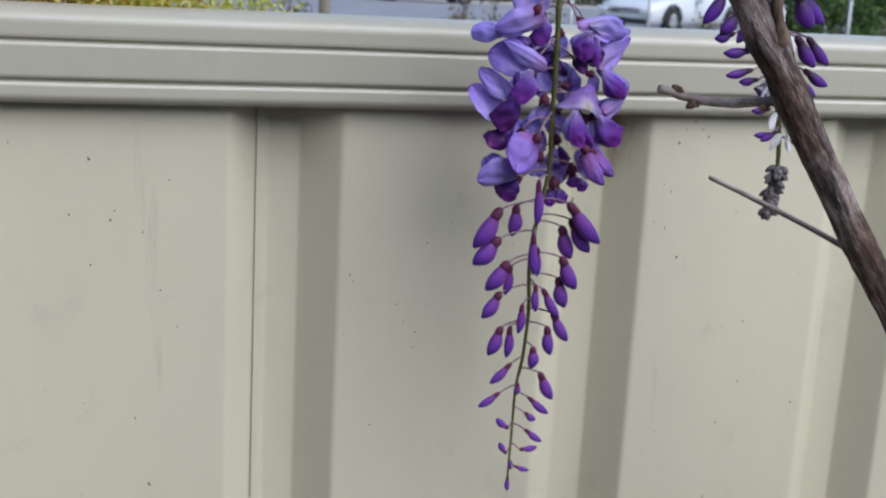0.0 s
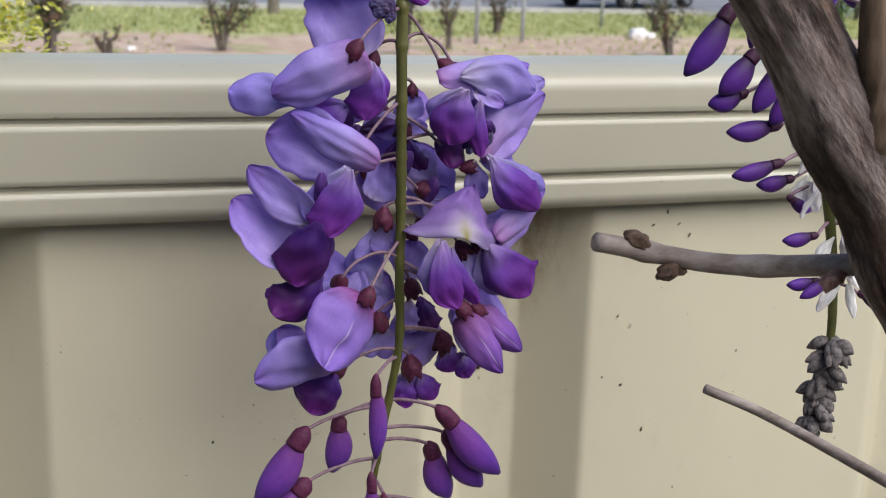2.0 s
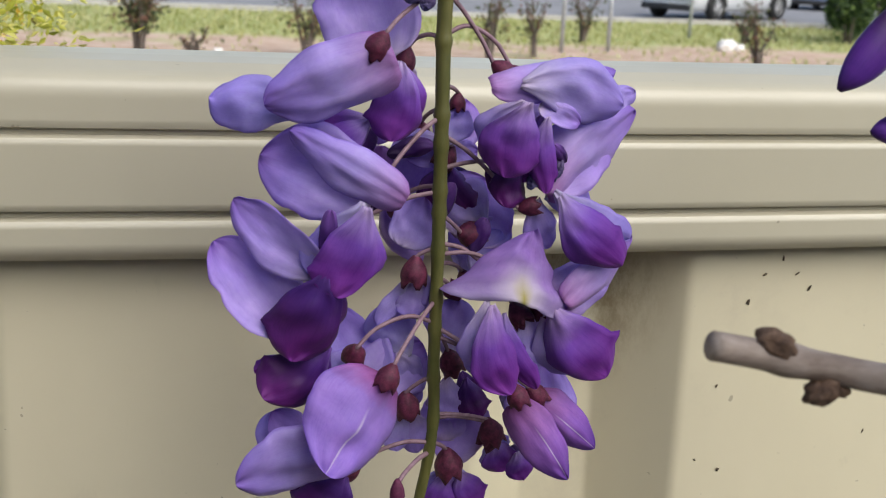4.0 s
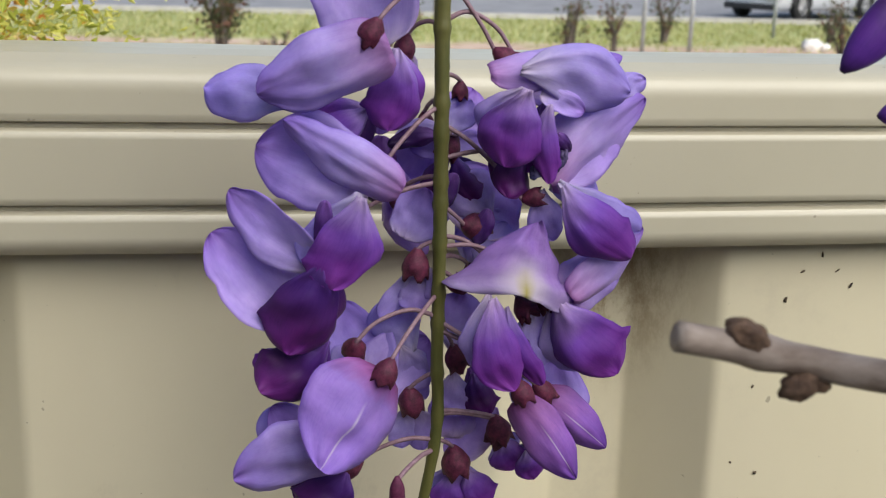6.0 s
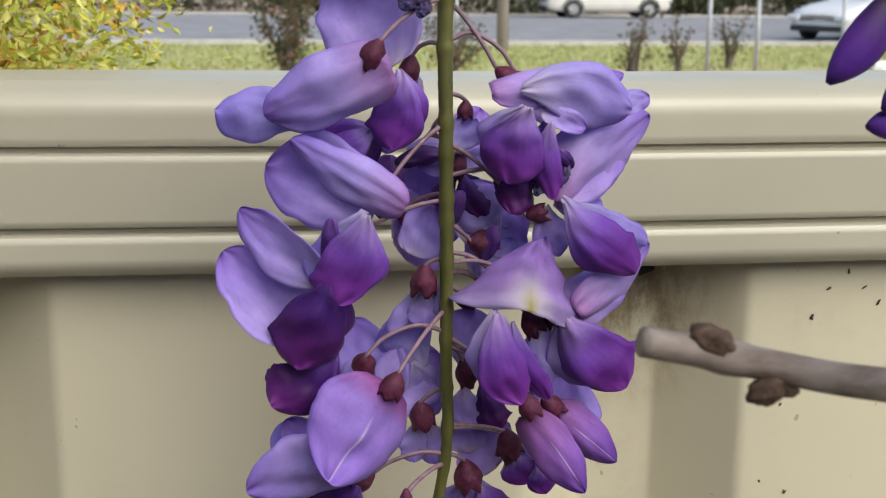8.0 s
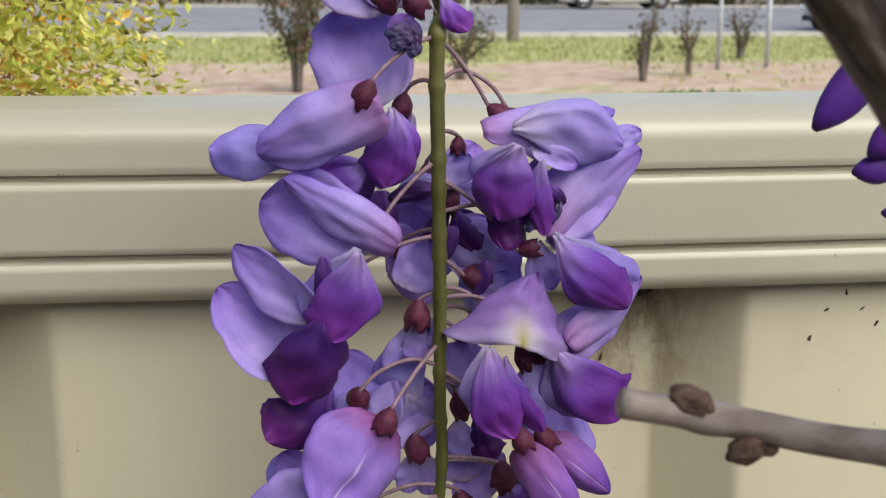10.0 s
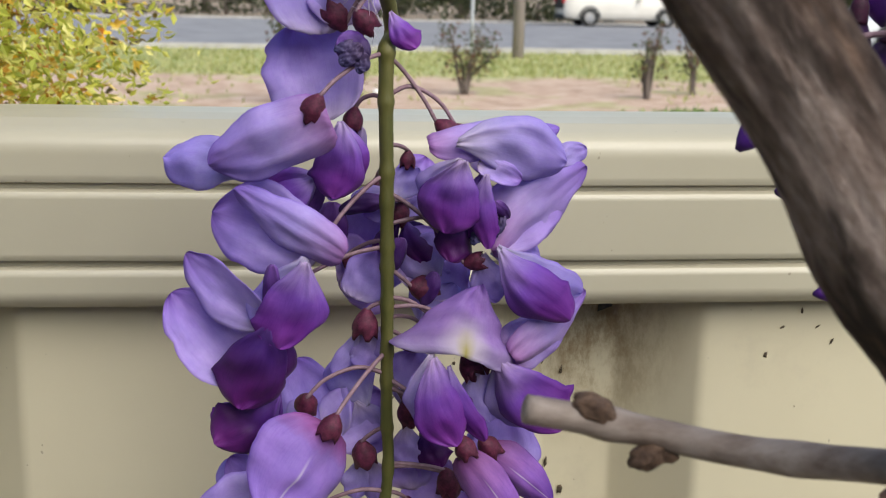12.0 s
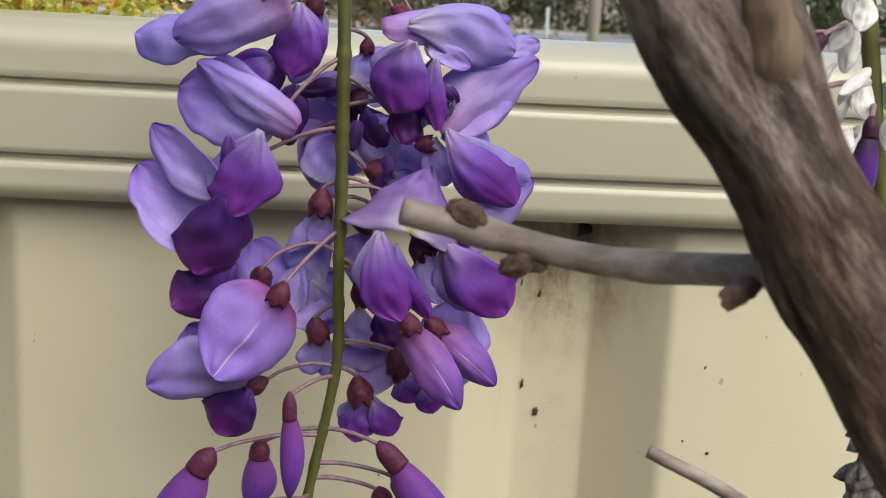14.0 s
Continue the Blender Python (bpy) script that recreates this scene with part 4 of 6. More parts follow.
raceme = thing("wisteria_raceme", "lilac wisteria raceme, open flowers above and closed buds below", "flower", RACEME_AT)
raceme.matrix_world = Matrix.Translation(RACEME_AT + Vector((0, 0, 0.04))) @ Matrix.Rotation(radians(-1.5), 4, "Y") @ Matrix.Translation((0, 0, -0.04))
rachis(raceme, RACHIS, Vector(), 0.00205, 0.0006, vine_point(1.640) + VINE_AT,
       (94.7, 76.7, 64.8, 47.6, 40.5, 29.4, 24.0, 14.9, 2.5, -5.1, -17.7, -28.7, -37.9, -52.8, -62.9, -73.4, -89.0, -101.2, -109.0, -124.7, -133.6, -146.9, -157.1, -164.7))
flower(raceme, (-9.3, -2.0, 84.2), 94.7, 6.8, 0.20, [
    ("banner", -13.1, -2.0, 81.0, -16.8, -8.0, 114.4, 26.1, 0, 0.20, 0.10)])
flower(raceme, (-4.2, 4.0, 84.8), 92.7, 6.1, 0.15, [
    ("banner", -5.0, -4.0, 83.3, -10.3, -8.0, 97.9, 17.7, 0, 0.20, 0.10),
    ("wing", 2.6, 2.0, 86.2, 8.6, 4.0, 77.8, 6.0, 0, 0.30, 0.10),
    ("keel", -9.5, 6.0, 80.9, -3.0, 8.0, 75.8, 7.2, 0, 0.30, 0.10)])
flower(raceme, (-15.5, 10.0, 65.5), 76.7, 6.4, 0.10, [
    ("banner", -13.0, -2.0, 60.0, -18.8, -12.0, 84.5, 23.0, 0, 0.22, 0.12),
    ("hood", -11.8, 12.0, 61.0, -40.8, 10.0, 50.3, 15.9, -14, 0.30, 0.16),
    ("wing_pale", -32.7, 2.0, 49.1, -52.6, -4.0, 52.8, 12.8, 15, 0.30, 0.10),
    ("wing", -9.5, 6.0, 60.7, -12.2, 8.0, 42.8, 11.5, 10, 0.45, 0.20),
    ("wing", -15.4, 0.0, 46.9, -28.3, 2.0, 38.5, 9.4, 0, 0.40, 0.10),
    ("keel", -15.3, -2.0, 44.5, -20.9, 0.0, 35.1, 6.8, 0, 0.40, 0.10)])
flower(raceme, (-6.1, -6.0, 61.0), 64.8, 5.5, 0.30, [
    ("banner", -4.9, -8.0, 58.8, -12.3, -8.0, 39.4, 8.3, 0, 0.30, 0.10)])
flower(raceme, (-14.2, 6.0, 33.3), 47.6, 4.5, 0.10, [
    ("hood", -9.9, 12.0, 29.6, -36.1, 8.0, 44.7, 10.5, -25, 0.25, 0.12),
    ("banner", -15.8, 4.0, 28.4, -41.5, -2.0, 38.8, 19.7, 0, 0.25, 0.10),
    ("wing", -18.6, 14.0, 29.1, -24.7, 16.0, 7.8, 15.4, -12, 0.45, 0.18),
    ("wing_dark", -14.0, -2.0, 34.8, -15.6, 0.0, 26.9, 6.8, 0, 0.30, 0.10),
    ("keel", -26.6, 10.0, 27.9, -28.4, 10.0, 13.7, 4.0, 0, 0.30, 0.10)])
flower(raceme, (-26.4, 0.0, 16.2), 29.4, 4.9, 0.10, [
    ("banner", -27.9, 6.0, 12.6, -48.4, 2.0, 28.7, 12.3, -20, 0.35, 0.12),
    ("banner", -33.2, 2.0, -4.0, -51.8, -2.0, 18.9, 16.7, 10, 0.25, 0.10),
    ("wing_dark", -27.6, 12.0, 13.6, -35.6, 12.0, -8.2, 16.4, 0, 0.45, 0.15),
    ("wing_dark", -26.2, 6.0, -6.0, -42.5, 8.0, -17.5, 13.5, 10, 0.40, 0.10),
    ("wing", -35.4, 2.0, -9.0, -43.8, 0.0, -14.0, 4.7, 0, 0.30, 0.10)])
flower(raceme, (-19.7, 2.0, -9.5), -3.6, 6.1, 0.25, [
    ("banner", -12.8, -8.0, -23.9, -23.2, -14.0, -3.4, 18.6, 0, 0.20, 0.10),
    ("banner", -15.7, -8.0, -22.2, 0.6, -10.0, -12.8, 16.0, 0, 0.20, 0.10),
    ("wing_pale", -25.8, -4.0, -20.3, -17.2, -4.0, -13.2, 9.4, 0, 0.30, 0.10),
    ("wing_pale", -33.3, 0.0, -41.1, -38.9, -4.0, -25.5, 11.4, 10, 0.30, 0.10)])
flower(raceme, (-13.5, 14.0, -11.0), 2.5, 6.2, 0.05, [
    ("front", -13.1, 14.0, -12.2, -30.3, 20.0, -31.6, 23.7, -8, -0.22, -0.10),
    ("wing", -16.4, 6.0, -19.9, -27.6, 8.0, -31.9, 8.3, 0, 0.30, 0.10)])
flower(raceme, (-20.4, 2.0, -39.6), -35.2, 6.0, 0.15, [
    ("banner", -28.4, 2.0, -36.7, -39.2, 0.0, -24.0, 11.1, 10, 0.30, 0.10),
    ("hood", -23.1, 8.0, -33.8, -48.9, 10.0, -39.3, 17.0, -15, 0.25, 0.10),
    ("wing_dark", -22.4, 6.0, -39.8, -31.1, 8.0, -52.2, 13.1, 0, 0.40, 0.12)])
flower(raceme, (15.3, 0.0, 58.6), 76.4, 5.4, 0.10, [
    ("hood", 10.8, 8.0, 56.0, 43.5, 5.0, 60.2, 8.8, -30, 0.22, 0.10),
    ("wing_pale", 17.4, 11.0, 56.3, 45.0, 7.0, 50.2, 14.8, 6, 0.20, 0.05),
    ("wing_pale", 43.2, 0.0, 48.5, 52.4, -4.0, 52.3, 6.1, 0, 0.30, 0.10),
    ("banner_edge", 22.7, 8.0, 50.6, 33.6, 8.0, 46.4, 5.9, 0, 0.30, 0.10)])
flower(raceme, (20.0, -2.0, 57.1), 66.2, 5.5, 0.35, [
    ("banner_edge", 22.1, -4.0, 50.7, 44.0, -6.0, 44.3, 8.4, 0, 0.30, 0.10)])
flower(raceme, (21.8, 4.0, 25.6), 43.2, 4.9, 0.10, [
    ("wing", 18.3, 14.0, 52.3, 14.5, 12.0, 33.9, 14.7, 0, 0.35, 0.15),
    ("wing", 24.4, 10.0, 48.4, 24.1, 10.0, 29.8, 6.6, 30, 0.40, 0.10),
    ("wing_dark", 20.2, 4.0, 36.7, 16.6, 6.0, 26.1, 9.0, 0, 0.40, 0.10),
    ("hood", 25.7, 6.0, 29.8, 52.9, 0.0, 47.5, 16.2, 15, 0.20, 0.12),
    ("banner", 27.0, 2.0, 30.7, 46.6, -2.0, 42.3, 13.3, 0, 0.25, 0.10),
    ("wing_pale", 26.6, 4.0, 28.3, 39.7, 2.0, 26.2, 9.6, 0, 0.30, 0.10),
    ("keel", 26.9, 8.0, 41.4, 30.9, 8.0, 37.0, 3.0, 0, 0.30, 0.30)])
flower(raceme, (26.5, 0.0, 32.4), 34.9, 4.4, 0.10, [
    ("wing", 27.5, 12.0, 29.9, 45.5, 12.0, 10.6, 12.6, 10, 0.40, 0.15),
    ("hood", 31.3, 8.0, 2.2, 51.8, 2.0, 17.0, 10.0, 0, 0.25, 0.10),
    ("wing_pale", 24.7, 4.0, 27.6, 28.3, 4.0, 14.8, 9.1, 0, 0.30, 0.10)])
flower(raceme, (21.2, 2.0, -1.3), 16.6, 6.2, 0.20, [
    ("standard", 18.9, 14.0, 4.4, 23.7, 4.0, 19.6, 27.7, 0, -0.15, -0.06),
    ("hood", 28.6, 4.0, 0.8, 46.0, 2.0, 9.5, 11.8, -15, 0.20, 0.10),
    ("wing", 11.0, 14.0, 4.4, 18.1, 16.0, -18.4, 14.0, -10, 0.45, 0.18),
    ("wing", 15.2, 10.0, 1.1, 23.0, 12.0, -19.3, 6.0, 30, 0.40, 0.12),
    ("keel", 20.1, 9.0, -7.2, 18.4, 10.0, -14.7, 4.1, 0, 0.30, 0.10)])
flower(raceme, (26.5, 2.0, 0.0), 13.8, 5.1, 0.20, [
    ("wing", 28.1, 8.0, 0.6, 44.6, 8.0, -19.6, 16.2, 10, 0.40, 0.15),
    ("wing_pale", 24.1, 2.0, -1.5, 27.1, 2.0, -17.5, 9.9, 0, 0.35, 0.10)])
flower(raceme, (19.0, 10.0, -19.5), -4.5, 5.8, 0.05, [
    ("closed", 18.8, 10.0, -22.1, 33.2, 14.0, -42.8, 10.9, 0, 0.50, 0.12)])
flower(raceme, (25.5, 4.0, -22.2), -6.8, 6.0, 0.05, [
    ("closed", 25.6, 4.0, -23.6, 43.2, 6.0, -38.9, 10.5, 0, 0.50, 0.12),
    ("banner", 29.4, -8.0, -43.1, 33.9, -12.0, -19.6, 18.8, 0, 0.20, 0.10)])
flower(raceme, (16.2, -2.0, -33.4), -27.7, 6.7, 0.05, [
    ("wing", 18.0, -4.0, -38.8, 21.5, -4.0, -47.2, 9.3, 0, 0.35, 0.10),
    ("wing", 24.4, -4.0, -41.8, 26.7, -4.0, -50.3, 8.1, 0, 0.35, 0.10)])
flower(raceme, (9.4, -4.0, 17.6), 24.0, 7.0, 0.05, [
    ("banner", 9.9, -10.0, 14.0, 19.0, -16.0, 28.5, 21.7, 0, 0.20, 0.10),
    ("wing_pale", 12.1, -10.0, 11.0, 23.7, -14.0, 17.2, 14.5, 0, 0.20, 0.10),
    ("keel", 13.5, -2.0, 22.0, 9.8, -1.0, 13.5, 4.4, 20, 0.30, 0.10)])
flower(raceme, (-4.2, -2.0, 10.1), 14.9, 7.0, 0.15, [
    ("wing_pale", -5.4, -4.0, 7.4, -12.6, -4.0, -5.1, 5.7, 0, 0.40, 0.10),
    ("wing_pale", -3.2, -4.0, 6.8, -4.5, -2.0, -2.9, 8.2, 0, 0.40, 0.10),
    ("wing_pale", -0.8, -4.0, 7.7, -0.3, -2.0, 0.2, 5.6, 0, 0.40, 0.10)])
flower(raceme, (5.5, -10.0, 36.6), 40.5, 6.2, 0.05, [
    ("banner", 7.2, -12.0, 36.3, -4.1, -14.0, 35.4, 5.7, 0, 0.30, 0.10),
    ("keel", 1.5, -8.0, 39.2, -10.0, -6.0, 37.4, 4.6, 0, 0.30, 0.12),
    ("wing_pale", 4.0, -9.0, 40.4, -7.0, -8.0, 40.6, 4.2, 10, 0.25, 0.10),
    ("wing_dark", 5.5, -10.0, 34.5, -0.4, -8.0, 21.3, 5.7, 0, 0.35, 0.10),
    ("wing_dark", 6.2, -10.0, 33.7, 12.5, -8.0, 22.0, 8.2, 0, 0.35, 0.10),
    ("banner", 6.5, -12.0, 36.3, 14.7, -14.0, 36.5, 5.7, 0, 0.30, 0.10)])
flower(raceme, (-7.9, -12.0, 22.8), 30.8, 4.3, 0.10, [
    ("banner", -10.6, -14.0, 16.5, 1.1, -18.0, 21.3, 20.3, 0, 0.20, 0.10),
    ("keel", -11.6, -8.0, 39.4, -13.2, -6.0, 23.4, 8.4, 0, 0.30, 0.10)])
flower(raceme, (6.3, -6.0, -15.5), -5.1, 6.7, 0.10, [
    ("wing_pale", 8.2, -12.0, -16.9, 9.5, -16.0, -3.0, 13.6, 0, 0.20, 0.10),
    ("wing_pale", 6.2, -8.0, -20.8, 6.8, -6.0, -32.4, 9.6, 0, 0.35, 0.10),
    ("wing_dark", 11.0, -8.0, -21.7, 14.9, -6.0, -32.8, 8.2, 0, 0.35, 0.10)])
flower(raceme, (-5.5, -4.0, -25.4), -17.7, 6.9, 0.10, [
    ("wing_pale", -6.3, -6.0, -28.8, -7.2, -6.0, -40.1, 8.7, 0, 0.35, 0.10),
    ("wing_pale", -3.0, -6.0, -28.9, -1.6, -6.0, -41.0, 8.2, 0, 0.35, 0.10),
    ("banner", -6.8, -10.0, -26.4, 0.0, -12.0, -22.8, 8.8, 0, 0.20, 0.10)])
flower(raceme, (17.6, -4.0, -35.7), -28.7, 6.7, 0.10, [
    ("banner", 15.9, -12.0, -44.1, 7.3, -16.0, -36.5, 16.6, 0, 0.20, 0.10),
    ("wing_pale", 18.7, -6.0, -39.2, 21.1, -6.0, -47.3, 8.9, 0, 0.35, 0.10)])
flower(raceme, (6.2, -6.0, -43.1), -35.6, 7.8, 0.10, [
    ("wing", 6.8, -8.0, -47.9, 5.0, -8.0, -60.4, 9.4, 0, 0.35, 0.10),
    ("wing", 10.0, -8.0, -47.8, 15.9, -8.0, -58.4, 8.8, 0, 0.35, 0.10)])
flower(raceme, (-0.2, -14.0, 42.5), 48.7, 4.3, 0.10, [
    ("banner", 0.0, -16.0, 40.8, -5.8, -20.0, 24.0, 13.0, 0, 0.20, 0.10),
    ("wing_pale", -1.2, -14.0, 25.1, 0.4, -16.0, 12.0, 15.9, 0, 0.20, 0.10),
    ("banner", 6.9, -16.0, 37.8, 13.2, -20.0, 48.8, 11.6, 0, 0.20, 0.10)])
flower(raceme, (11.0, -12.0, 4.5), 10.9, 4.4, 0.10, [
    ("wing_pale", 11.3, -14.0, 3.9, 19.2, -18.0, 16.3, 16.2, 0, 0.20, 0.10),
    ("banner", 23.8, -14.0, -34.0, 37.0, -16.0, -24.9, 14.5, 0, 0.20, 0.10),
    ("banner", 7.1, -14.0, -41.3, 9.0, -18.0, -28.5, 15.1, 0, 0.20, 0.10)])
flower(raceme, (7.6, -8.0, 1.2), 8.0, 4.9, 0.10, [
    ("wing_pale", 5.4, -6.0, -14.7, 8.5, -8.0, -0.3, 13.3, 0, 0.15, 0.05),
    ("wing_pale", 12.2, -5.0, 4.1, 19.3, -8.0, 17.2, 11.4, 10, 0.15, 0.05),
    ("banner", -6.9, -6.0, 14.7, -0.4, -8.0, 26.3, 11.8, 0, 0.15, 0.05),
    ("wing_pale", -4.0, -8.0, -15.0, -11.3, -10.0, -1.8, 11.6, 0, 0.15, 0.05)])
flower(raceme, (7.3, -8.0, 50.3), 54.1, 4.2, 0.10, [
    ("wing_pale", 3.6, -6.0, 39.5, 10.1, -8.0, 47.5, 8.4, 0, 0.15, 0.05),
    ("wing_pale", 14.7, -8.0, 18.8, 7.7, -10.0, 28.7, 12.8, 0, 0.15, 0.05),
    ("keel", 5.4, -3.0, 30.8, 3.2, -2.0, 22.5, 4.2, 0, 0.30, 0.10),
    ("wing_pale", -6.9, -8.0, -13.4, -1.8, -8.0, -24.3, 8.7, 0, 0.15, 0.05)])
bud(raceme, (13.2, 6.0, -56.5), (34.7, 6.0, -82.3), 12.5, -52.8)
bud(raceme, (17.3, 0.0, -68.0), (30.4, 0.0, -89.3), 12.0, -62.9)
bud(raceme, (12.4, -4.0, -73.3), (19.7, -4.0, -94.0), 12.1, -67.2)
bud(raceme, (-11.4, 14.0, -39.9), (-11.5, 14.0, -67.3), 7.5, -37.9)
bud(raceme, (-33.4, 6.0, -58.5), (-49.8, 6.0, -81.7), 13.7, -54.9)
bud(raceme, (-20.2, 0.0, -57.8), (-22.9, 0.0, -76.7), 11.1, -52.8)
bud(raceme, (-32.7, 4.0, -77.4), (-49.0, 4.0, -93.0), 13.9, -73.4)
bud(raceme, (9.7, 6.0, -91.1), (19.9, 6.0, -111.9), 12.0, -87.6)
bud(raceme, (9.6, 2.0, -105.8), (14.8, 2.0, -125.0), 11.4, -101.2)
bud(raceme, (-13.2, 14.0, -73.6), (-11.8, 14.0, -99.1), 6.9, -72.2)
bud(raceme, (-7.4, 8.0, -83.8), (-7.5, 8.0, -101.6), 4.9, -80.9)
bud(raceme, (-26.9, 6.0, -92.4), (-40.7, 6.0, -109.6), 12.5, -89.0)
bud(raceme, (-23.3, 2.0, -96.1), (-26.5, 2.0, -114.7), 7.7, -91.6)
bud(raceme, (-30.5, 4.0, -112.9), (-41.9, 4.0, -128.5), 10.5, -109.0)
bud(raceme, (-2.8, 8.0, -110.8), (8.7, 8.0, -130.0), 7.7, -108.1)
bud(raceme, (-8.9, 10.0, -107.2), (-8.0, 10.0, -124.5), 6.3, -105.0)
bud(raceme, (5.4, 6.0, -127.9), (16.3, 6.0, -146.7), 9.2, -124.7)
bud(raceme, (-17.2, 10.0, -119.8), (-19.2, 10.0, -138.2), 7.0, -117.8)
bud(raceme, (-29.0, 4.0, -135.9), (-36.8, 4.0, -153.6), 10.6, -132.0)
bud(raceme, (-23.4, 6.0, -135.4), (-25.1, 6.0, -155.1), 7.8, -132.2)
bud(raceme, (2.7, 4.0, -137.5), (5.6, 4.0, -156.2), 9.3, -133.6)
bud(raceme, (-8.5, 10.0, -148.6), (-9.4, 10.0, -162.5), 9.2, -146.9)
bud(raceme, (-21.5, 4.0, -160.9), (-34.9, 4.0, -172.9), 7.1, -157.1)
bud(raceme, (-1.4, 6.0, -167.8), (7.9, 6.0, -186.2), 9.3, -164.7)
bud(raceme, (-17.0, 8.0, -172.9), (-18.0, 8.0, -180.4), 4.6, -170.6)
bud(raceme, (-27.9, 2.0, -180.9), (-41.6, 2.0, -189.1), 6.1, -176.3)
bud(raceme, (-7.5, 4.0, -184.8), (6.3, 4.0, -196.7), 6.1, -181.0)
bud(raceme, (-9.8, 4.0, -195.2), (-2.2, 4.0, -200.6), 5.4, -191.4)
bud(raceme, (-20.7, 2.0, -205.6), (-28.7, 2.0, -198.2), 5.8, -201.0)
bud(raceme, (-9.0, 4.0, -206.9), (2.7, 4.0, -216.2), 5.5, -203.2)
bud(raceme, (-21.1, 2.0, -223.3), (-26.1, 2.0, -215.1), 4.8, -218.6)
bud(raceme, (-11.9, 4.0, -220.5), (-0.1, 4.0, -219.6), 5.1, -216.8)
bud(raceme, (-15.4, 3.0, -232.3), (-4.8, 3.0, -236.5), 4.0, -228.1)
bud(raceme, (-18.2, 5.0, -233.1), (-19.0, 5.0, -227.6), 3.3, -230.0)
bud(raceme, (-18.6, 0.0, -241.4), (-18.3, 0.0, -251.1), 4.4, -235.8)

# withered petals, hairs and a young leaf near the top of the raceme
for k, (a, b, w) in enumerate((((-4.5, 8, 79), (-9.5, 9, 74.5), 4.2), ((-3.5, 8, 77), (-5.5, 9, 72.5), 3.4), ((-6.5, 7, 80), (-11, 8, 78), 3.0), ((29, 6, 38), (26, 8, 33), 3.4), ((24, 4, 36), (21, 7, 31), 4.0))):
    petal(raceme, "keel", local(a), local(b), w / 1000, 20 * k, 0.4, 0.1, 40 + k, BLUE_DRY, "withered_petal", 0.22)
for k, (a, b, w) in enumerate((((-3, 6, 101), (-10, 9, 92), 4.0), ((-4, 5, 103), (-15, 8, 96), 3.5), ((-2, 4, 106), (-5, 9, 95), 3.0))):
    petal(raceme, "keel", local(a), local(b), w / 1000, 15 * k, 0.3, 0.15, 60 + k, YOUNG_LEAF, "young_leaf", 0.05)
bm = bmesh.new()
rng = random.Random(3)
for i in range(38):
    a = Vector(local((-2 + rng.uniform(-1, 1), 3, 90 + rng.uniform(-6, 6))))
    b = a + Vector((rng.uniform(-0.006, 0.004), rng.uniform(-0.004, 0), rng.uniform(-0.007, 0.004)))
    tube(bm, [a, a.lerp(b, 0.5) + Vector((0, 0, 0.0006)), b], [0.00014, 0.00010, 0.00004], 4)
tagged(part("hairs", bm, WHITE_DRY, raceme), "fine silvery hairs", kind="stuff")

second = thing("wisteria_raceme", "young raceme of dark purple wisteria buds with papery white scraps", "flower", RACEME_AT)
second.matrix_world = Matrix.Translation(RACEME_AT + Vector((0.0093, 0, -0.001))) @ Matrix.Translation((0.0543, -0.063, 0.0632)) @ Matrix.Scale(1.10, 4) @ Matrix.Translation((-0.0543, 0.063, -0.0632))
OFF_TWO = STEMS["wisteria_raceme.001"][1]
rachis(second, RACHIS_TWO, OFF_TWO, 0.0026, 0.0008, vine_point(1.585) + VINE_AT)
bud(second, (63.3, 4.0, 104.3), (41.5, 4.0, 105.0), 6.9, 107.6)
bud(second, (88.0, 10.0, 101.9), (88.7, 10.0, 77.4), 15.6, 105.2)
bud(second, (66.5, 4.0, 80.6), (54.3, 4.0, 63.2), 9.3, 83.7)
bud(second, (76.7, 0.0, 89.8), (75.4, 0.0, 69.9), 7.0, 93.0)
bud(second, (84.8, -2.0, 84.0), (77.6, -2.0, 73.0), 7.6, 87.3)
bud(second, (73.4, 6.0, 69.3), (63.7, 6.0, 58.7), 8.4, 72.2)
bud(second, (79.6, 8.0, 67.1), (73.0, 8.0, 54.0), 7.4, 69.9)
bud(second, (72.6, 4.0, 58.8), (61.9, 4.0, 55.6), 6.6, 61.7)
bud(second, (85.7, 6.0, 61.2), (79.8, 6.0, 50.3), 7.0, 64.0)
bud(second, (83.6, 4.0, 50.0), (68.0, 4.0, 48.3), 6.6, 52.9)
bud(second, (85.6, 4.0, 39.8), (70.8, 4.0, 36.5), 5.7, 42.7)
bud(second, (92.3, 0.0, 34.5), (81.2, 0.0, 33.0), 5.3, 37.8)
bud(second, (108.0, 4.0, 81.0), (119.5, 4.0, 63.1), 12.8, 84.1)
bud(second, (110.9, 0.0, 83.2), (128.9, 0.0, 65.2), 10.5, 86.5)
bud(second, (109.9, 6.0, 58.0), (122.6, 6.0, 42.6), 9.5, 60.9)
bud(second, (119.3, 2.0, 57.6), (133.6, 2.0, 43.5), 8.2, 60.8)
bud(second, (95.0, 12.0, 46.5), (95.6, 12.0, 31.9), 6.1, 48.5)
bud(second, (112.8, 4.0, 37.0), (126.7, 4.0, 26.5), 6.8, 39.9)
bud(second, (119.4, 2.0, 40.3), (134.6, 2.0, 32.2), 7.3, 43.4)
bud(second, (109.7, 6.0, 25.2), (116.4, 6.0, 14.1), 6.3, 27.7)
bud(second, (121.1, 2.0, 18.2), (134.3, 2.0, 12.1), 5.4, 21.4)
bud(second, (99.2, 4.0, 19.1), (88.5, 4.0, 18.0), 4.8, 21.9)
